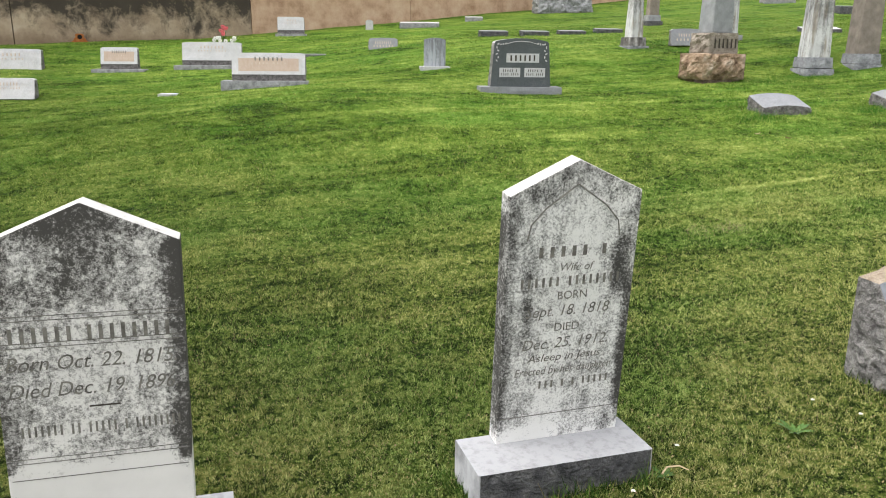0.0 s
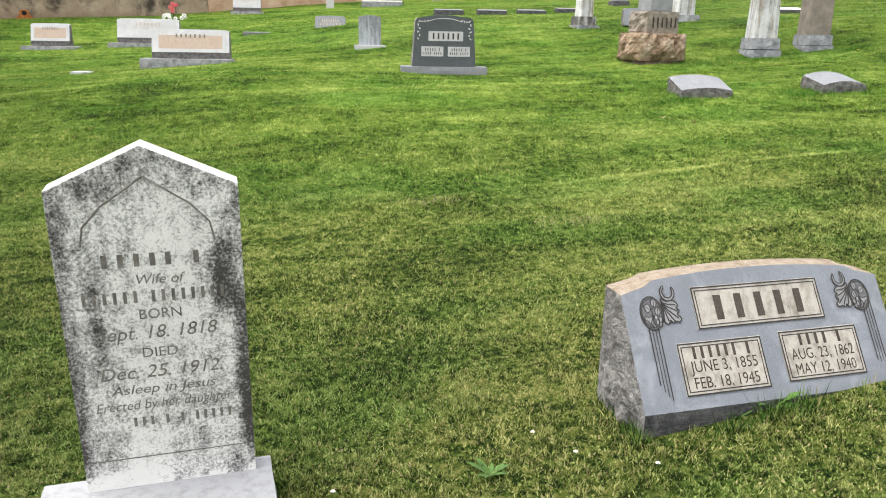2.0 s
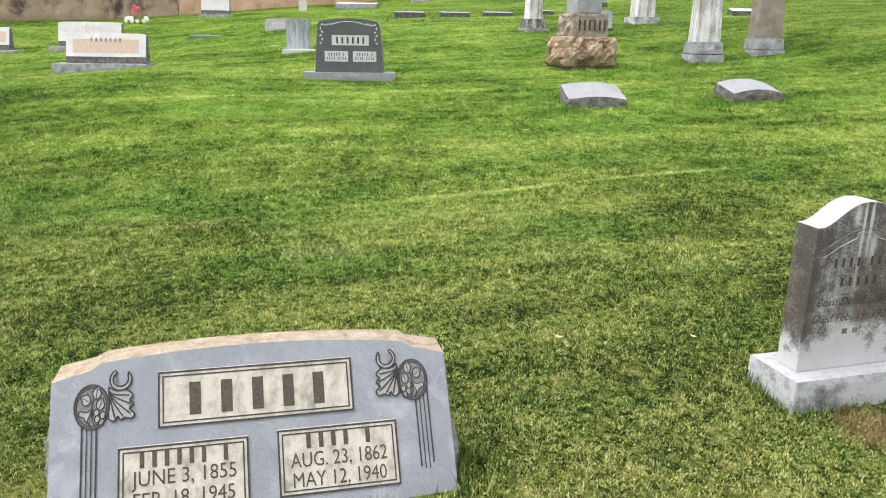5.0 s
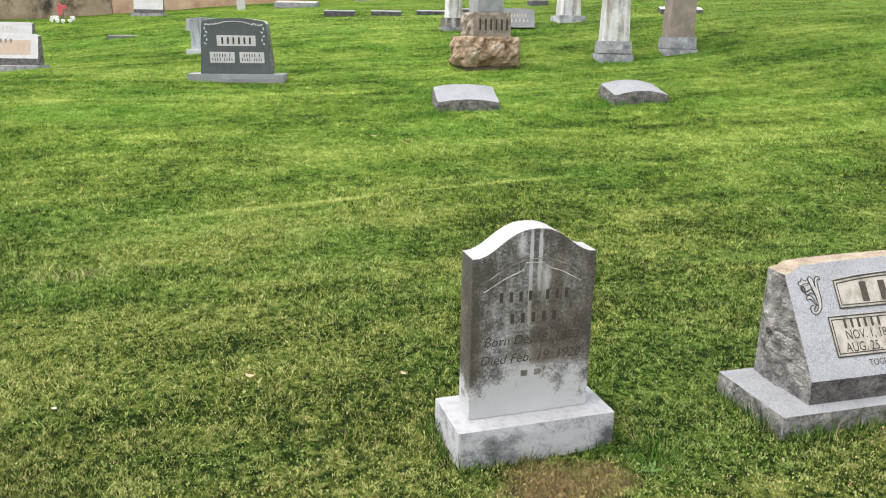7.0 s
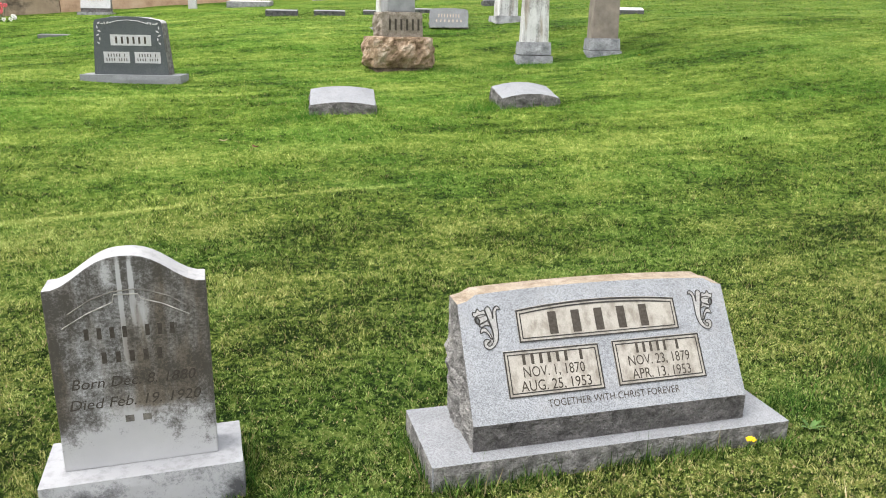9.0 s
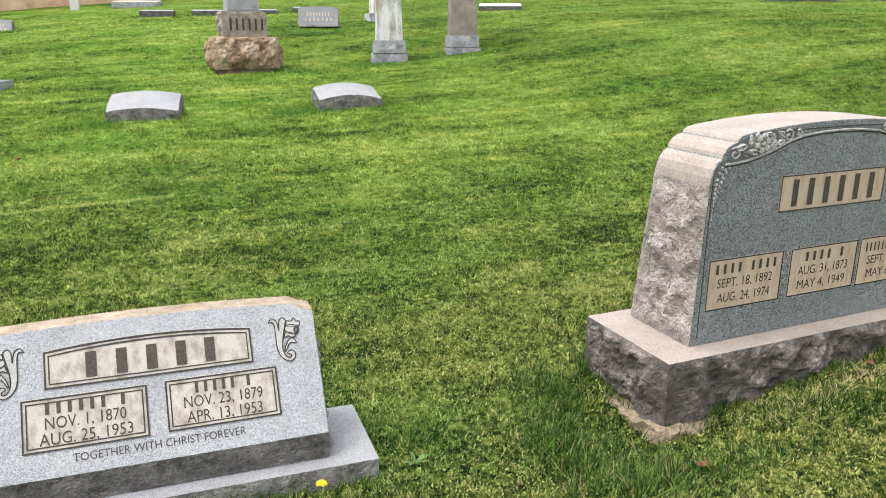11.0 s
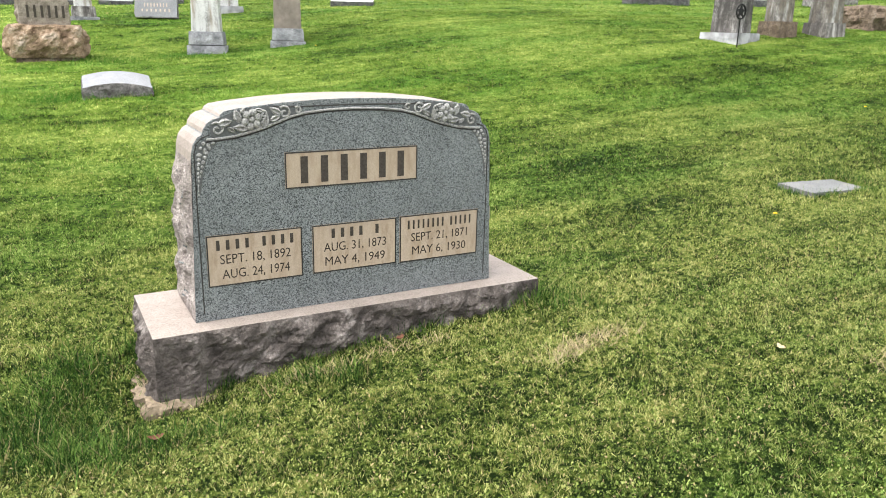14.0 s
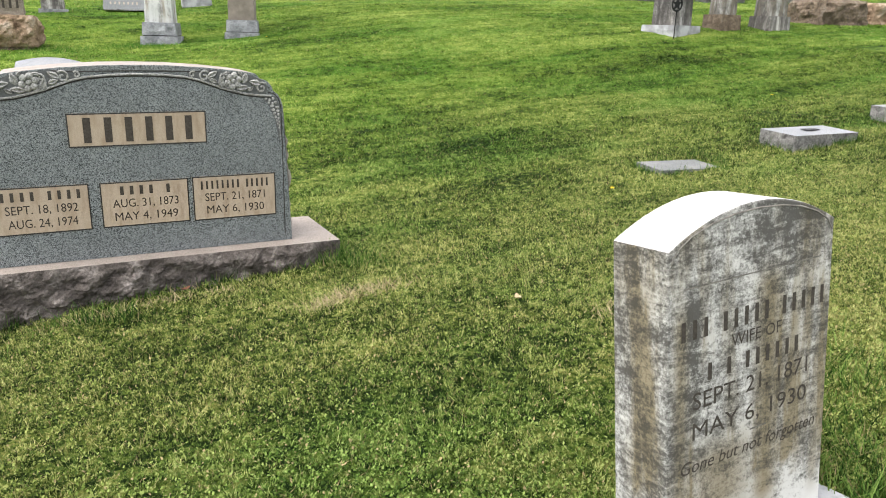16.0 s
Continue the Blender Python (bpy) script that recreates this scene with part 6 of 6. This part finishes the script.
def lawn():
    rng = np.random.RandomState(11)
    # bands uphill of the path, thinner and coarser with distance from it
    bands = ((1.4, 3.2, -2.0, 11.3, 29000, 0.0165, 0.0036, 7), (3.2, 5.5, -3.6, 12.8, 14000, 0.018, 0.0056, 6), (5.5, 9.0, -5.8, 14.8, 6500, 0.019, 0.0080, 5),
             (9.0, 14.0, -9, 18, 2200, 0.018, 0.014, 0), (14.0, 22.0, -14, 24, 350, 0.020, 0.026, 0))
    for d0, d1, x0, x1, dens, h, w, bunch in bands:
        n = int((x1 - x0) * (d1 - d0) * dens)
        x = rng.uniform(x0, x1, n)
        y = 0.06 + 0.19 * np.clip(x, 0, 9) + rng.uniform(d0, d1, n)
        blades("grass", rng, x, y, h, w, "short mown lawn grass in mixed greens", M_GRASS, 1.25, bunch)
    n = 60000
    x, y = rng.uniform(-14, 24, n), rng.uniform(-4, 1.4, n)
    ok = y < 1.31 + 0.19 * np.clip(x, 0, 9)
    blades("grass", rng, x[ok], y[ok], 0.05, 0.016, "short mown lawn grass in mixed greens", M_GRASS)


def clover():
    """Small round weed leaves lying among the blades, in drifts."""
    rng = np.random.RandomState(23)
    n = 700000
    x = rng.uniform(-2.2, 12.5, n)
    y = 0.06 + 0.19 * np.clip(x, 0, 9) + 1.4 + 2.9 * rng.uniform(0, 1, n) ** 1.5
    drift = wave(x, y, 1.3, 17) + 0.9 * wave(x, y, 5.0, 19) + 0.12 * (x - 4)
    keep = (drift > rng.uniform(-1.9, 1.5, n)) & ~inside_any(x, y)
    x, y = x[keep], y[keep]
    n = len(x)
    r = rng.uniform(0.0020, 0.0050, n)
    z = ground_z(x, y) + rng.uniform(0.005, 0.022, n)
    a = rng.uniform(0, 6.28, n)
    tilt = rng.uniform(-1.1, 1.1, (n, 2))
    v = np.empty((n, 4, 3), np.float32)
    for k in range(4):
        ca, sa = np.cos(a + k * np.pi / 2), np.sin(a + k * np.pi / 2)
        q = r * (1.0 if k % 2 == 0 else 0.75)
        v[:, k] = np.stack([x + ca * q, y + sa * q, z + q * (ca * tilt[:, 0] + sa * tilt[:, 1])], -1)
    me = bpy.data.meshes.new("clover")
    me.vertices.add(n * 4)
    me.vertices.foreach_set("co", v.ravel())
    me.loops.add(n * 4)
    me.loops.foreach_set("vertex_index", np.arange(n * 4, dtype=np.int32))
    me.polygons.add(n)
    me.polygons.foreach_set("loop_start", np.arange(0, n * 4, 4, dtype=np.int32))
    me.polygons.foreach_set("loop_total", np.full(n, 4, np.int32))
    me.update(calc_edges=True)
    me.materials.append(M_CLOVER)
    tagged(new("clover", me), "small clover leaves scattered through the lawn", "clover", kind="stuff")


def fringe():
    """Longer grass that the mower leaves along the stones' feet."""
    rng = np.random.RandomState(31)
    xs, ys = [], []
    for fx, fy, a, hw, hd in FOOTPRINTS:
        near = fy < 8
        n = int((hw + hd) * 4 * (750 if near else 160))
        side = rng.uniform(0, hw + hd, n)
        sgn = rng.choice([-1, 1], n)
        gap = np.abs(rng.normal(0, 0.028, n)) + 0.004
        onx = side < hw
        lx = np.where(onx, rng.uniform(-hw, hw, n), sgn * (hw + gap))
        ly = np.where(onx, sgn * (hd + gap), rng.uniform(-hd, hd, n))
        clump = np.sin(lx * 9 + fx) + np.sin(ly * 11 + lx * 23 + fy)
        ok = clump > rng.uniform(-1.6, 1.2, n)
        lx, ly = lx[ok], ly[ok]
        xs.append(fx + lx * math.cos(a) - ly * math.sin(a))
        ys.append(fy + lx * math.sin(a) + ly * math.cos(a))
    # this darker green also carries the shade at the stones' feet
    blades("long_grass", rng, np.concatenate(xs), np.concatenate(ys), 0.042, 0.0044, "longer uncut grass along the foot of the stones", M_SHADED_GRASS, 0.7)
    # a few long strands by the nearest feet
    xs, ys = [], []
    for fx, fy, a, hw, hd in FOOTPRINTS:
        if fy > 5.5:
            continue
        for k in range(int((hw + hd) * 14)):
            if rng.uniform() < 0.5:
                lx, ly = rng.uniform(-hw, hw), rng.choice([-1, 1]) * (hd + rng.uniform(0.01, 0.05))
            else:
                lx, ly = rng.choice([-1, 1]) * (hw + rng.uniform(0.01, 0.06)), rng.uniform(-hd, hd)
            m = rng.randint(4, 16)
            px, py = lx + rng.normal(0, 0.014, m), ly + rng.normal(0, 0.014, m)
            xs.append(fx + px * math.cos(a) - py * math.sin(a))
            ys.append(fy + px * math.sin(a) + py * math.cos(a))
    blades("long_grass", rng, np.concatenate(xs), np.concatenate(ys), 0.055, 0.0046, "tufts of long grass against the stones", M_SHADED_GRASS, 1.0)


def rank_grass():
    """Lush long grass that the mower misses, in drifts beside some stones, its green darkened for their shade."""
    rng = np.random.RandomState(37)
    xs, ys = [], []
    for x, y, sx, sy, n in ((6.86, 4.42, 0.11, 0.13, 900), (7.02, 4.22, 0.14, 0.07, 700), (7.30, 4.30, 0.12, 0.05, 260), (6.82, 4.70, 0.08, 0.12, 500), (7.75, 4.52, 0.12, 0.03, 140),
                            (8.75, 5.02, 0.08, 0.06, 200), (9.95, 3.30, 0.08, 0.16, 1000), (10.05, 3.62, 0.14, 0.12, 700), (2.92, 3.08, 0.06, 0.07, 120),
                            (6.35, 4.45, 0.06, 0.06, 140), (4.62, 3.78, 0.05, 0.05, 90), (3.55, 8.78, 0.16, 0.10, 400), (5.25, 9.45, 0.22, 0.10, 500), (5.9, 12.5, 0.3, 0.1, 400), (7.3, 12.9, 0.3, 0.12, 400), (4.9, 12.2, 0.3, 0.15, 500)):
        xs.append(x + rng.normal(0, sx, 2 * n))
        ys.append(y + rng.normal(0, sy, 2 * n))
    blades("long_grass", rng, np.concatenate(xs), np.concatenate(ys), 0.052, 0.0046, "long lush grass beside the stones, darkened for their shade", M_SHADED_GRASS, 1.2)


def dry_tufts():
    """Bleached cut grass lying in small heaps."""
    rng = np.random.RandomState(41)
    xs, ys = [], []
    for x, y, lx, ly, a, n in ((8.78, 4.62, 0.10, 0.03, 0.5, 300), (8.63, 4.53, 0.07, 0.03, 0.6, 160), (9.72, 4.19, 0.07, 0.04, 0.2, 260), (8.05, 4.72, 0.14, 0.02, 0.37, 120), (7.7, 4.55, 0.1, 0.02, 0.37, 120),
                               (5.9, 3.75, 0.2, 0.1, 0.3, 260), (2.0, 5.2, 0.15, 0.05, 0.4, 160), (1.1, 5.6, 0.12, 0.05, 0.4, 130)):
        p, q = rng.normal(0, lx, n), rng.normal(0, ly, n)
        xs.append(x + p * math.cos(a) - q * math.sin(a))
        ys.append(y + p * math.sin(a) + q * math.cos(a))
    blades("dry_grass", rng, np.concatenate(xs), np.concatenate(ys), 0.032, 0.005, "bleached dry cut grass lying on the lawn", plain("straw", (0.38, 0.31, 0.18), 0.8, 0.4, 18.0), 1.5)
    p, q = rng.normal(0, 0.10, 420), rng.normal(0, 0.045, 420)
    blades("dead_thatch", rng, 4.30 + 0.95 * p - 0.3 * q, 3.62 + 0.3 * p + 0.95 * q, 0.026, 0.005, "brown dead grass on a bare spot by the small tablet", plain("brown_thatch", (0.20, 0.125, 0.065), 0.85, 0.55, 18.0), 1.5)


def weed(x, y, size, leaves, label, seed, col):
    """A broad-leaved rosette."""
    rng = random.Random(seed)
    st = thing("weed", x, y, gz(x, y), rng.uniform(0, 360), label, "weed")
    for k in range(leaves):
        a, up, ln = k * 2.4 + rng.uniform(-0.3, 0.3), rng.uniform(0.6, 1.35), size * rng.uniform(0.7, 1.1)
        bm = bmesh.new()
        rows = []
        for j in range(6):
            s = j / 5
            r = ln * s
            w = ln * 0.16 * math.sin(math.pi * (0.12 + 0.86 * s)) * (1.0 if j % 2 else 0.75)
            h = r * math.sin(up) * (1 - 0.45 * s)
            c = Vector((r * math.cos(a), r * math.sin(a), h))
            q = Vector((-math.sin(a), math.cos(a), 0)) * w
            rows.append([bm.verts.new(c - q), bm.verts.new(c - Vector((0, 0, w * 0.25))), bm.verts.new(c + q)])
        for A, B in zip(rows, rows[1:]):
            bm.faces.new((A[0], A[1], B[1], B[0]))
            bm.faces.new((A[1], A[2], B[2], B[1]))
        part("leaf", bm, col, st, smooth=True)
    return st


def small_flower(x, y, kind, col, label, h=0.05, r=0.011):
    st = thing(kind, x, y, gz(x, y), 0, label, "flower")
    part("stem", tube([(0, 0, 0), (0.003, 0.002, h * 0.6), (0.004, 0, h)], 0.0012, 4), M_WEED, st)
    bm = bmesh.new()
    for k in range(14):
        a = k * 2.399
        rr = r * math.sqrt((k + 0.5) / 14)
        geo = bmesh.ops.create_icosphere(bm, subdivisions=1, radius=r * 0.34)
        bmesh.ops.translate(bm, verts=geo["verts"], vec=(0.004 + rr * math.cos(a), rr * math.sin(a), h + r * 0.4 * (1 - (rr / r) ** 2)))
    part("bloom", bm, col, st)


def fallen_leaf(x, y, size, col, seed, label):
    rng = random.Random(seed)
    bm = bmesh.new()
    n = 9
    a = rng.uniform(0, 6.28)
    rows = []
    for j in range(n):
        s = j / (n - 1)
        w = size * 0.36 * math.sin(math.pi * (0.05 + 0.9 * s)) * (1 if j % 2 else 0.72)
        c = Vector((size * (s - 0.5) * math.cos(a), size * (s - 0.5) * math.sin(a), 0.03 + 0.25 * size * (2 * s - 1) ** 2))
        q = Vector((-math.sin(a), math.cos(a), 0.35)) * w
        rows.append([bm.verts.new(c - q + Vector((0, 0, w * 0.7))), bm.verts.new(c), bm.verts.new(c + q)])
    for A, B in zip(rows, rows[1:]):
        bm.faces.new((A[0], A[1], B[1], B[0]))
        bm.faces.new((A[1], A[2], B[2], B[1]))
    ob = part("fallen_leaf", bm, col, None)
    ob.location = (x, y, gz(x, y))
    tagged(ob, label, "leaf")


M_WEED = plain("weed_leaf", (0.06, 0.125, 0.022), 0.5, 0.35, 30.0)
M_YELLOW = plain("yellow_petal", (0.75, 0.48, 0.01), 0.6, 0.15, 60.0)
M_WHITE_FLOWER = plain("clover_white", (0.70, 0.68, 0.60), 0.7, 0.15, 60.0)
M_TAN_LEAF = plain("tan_dead_leaf", (0.42, 0.33, 0.20), 0.8, 0.3, 40.0)
M_RED_LEAF = plain("red_brown_leaf", (0.13, 0.055, 0.03), 0.8, 0.35, 40.0)
# Richer green of uncut grass, with the stones' shade put into the colour.
M_SHADED_GRASS = grass_material("shaded_grass_blade", (0.014, 0.045, 0.007), (0.060, 0.145, 0.020), (0.17, 0.27, 0.06))
lawn()
clover()
fringe()
rank_grass()
dry_tufts()
weed(2.31, 2.83, 0.10, 11, "leafy green weed against the slant stone", 1, M_WEED)
weed(1.36, 2.53, 0.07, 10, "broad-leaved green weed in the lawn", 2, M_WEED)
weed(2.19, 2.79, 0.06, 7, "small green weed at the foot of a stone", 3, M_WEED)
weed(4.60, 3.70, 0.04, 9, "small green weed beside the marble base", 4, M_WEED)
weed(0.82, 2.27, 0.05, 8, "low green weed by the marble base", 5, M_WEED)
weed(6.33, 4.30, 0.05, 8, "low green weed by the granite base", 6, M_WEED)
small_flower(6.055, 4.12, "dandelion", M_YELLOW, "yellow dandelion in front of the granite base", 0.06, 0.014)
for fx, fy in ((10.2, 5.9), (7.45, 12.7), (12.6, 8.6)):
    small_flower(fx, fy, "dandelion", M_YELLOW, "yellow dandelion flower in the lawn", 0.035, 0.010)
for fx, fy in ((0.61, 2.10), (0.69, 2.16), (0.90, 2.42), (1.62, 2.60), (1.85, 2.52), (1.50, 2.72), (0.33, 2.9), (2.6, 3.9)):
    small_flower(fx, fy, "clover_flower", M_WHITE_FLOWER, "small white clover flower in the lawn", 0.03, 0.0065)
for k, (fx, fy, s, c, lb) in enumerate(((3.21, 4.16, 0.04, M_TAN_LEAF, "pale tan dead leaf on the grass"), (3.78, 4.22, 0.032, M_TAN_LEAF, "bleached dead leaf on the grass"),
                                   (8.03, 4.74, 0.045, M_RED_LEAF, "red-brown curled leaf by the stone base"), (3.22, 7.83, 0.07, M_TAN_LEAF, "brown dead leaf on the lawn"),
                                   (3.50, 7.73, 0.07, M_RED_LEAF, "brown dead leaf on the lawn"), (9.34, 4.34, 0.045, M_TAN_LEAF, "pale tan dead leaf on the grass"), (9.70, 4.20, 0.05, M_RED_LEAF, "red-brown dead leaf on dry grass"), (9.77, 4.23, 0.04, M_RED_LEAF, "red-brown dead leaf on dry grass"), (7.23, 4.28, 0.05, M_RED_LEAF, "red-brown dead leaf on the grass"))):
    fallen_leaf(fx, fy, s, c, k + 40, lb)
tw = thing("twig", 0.85, 2.27, gz(0.85, 2.27) + 0.03, 30, "pale bent twig lying on the grass", "twig")
part("stick", tube([(-0.05, 0, 0), (-0.02, 0.01, 0.01), (0.02, -0.005, 0.012), (0.04, -0.03, 0.004)], [0.003, 0.0035, 0.003, 0.002], 5), M_TAN_LEAF, tw)
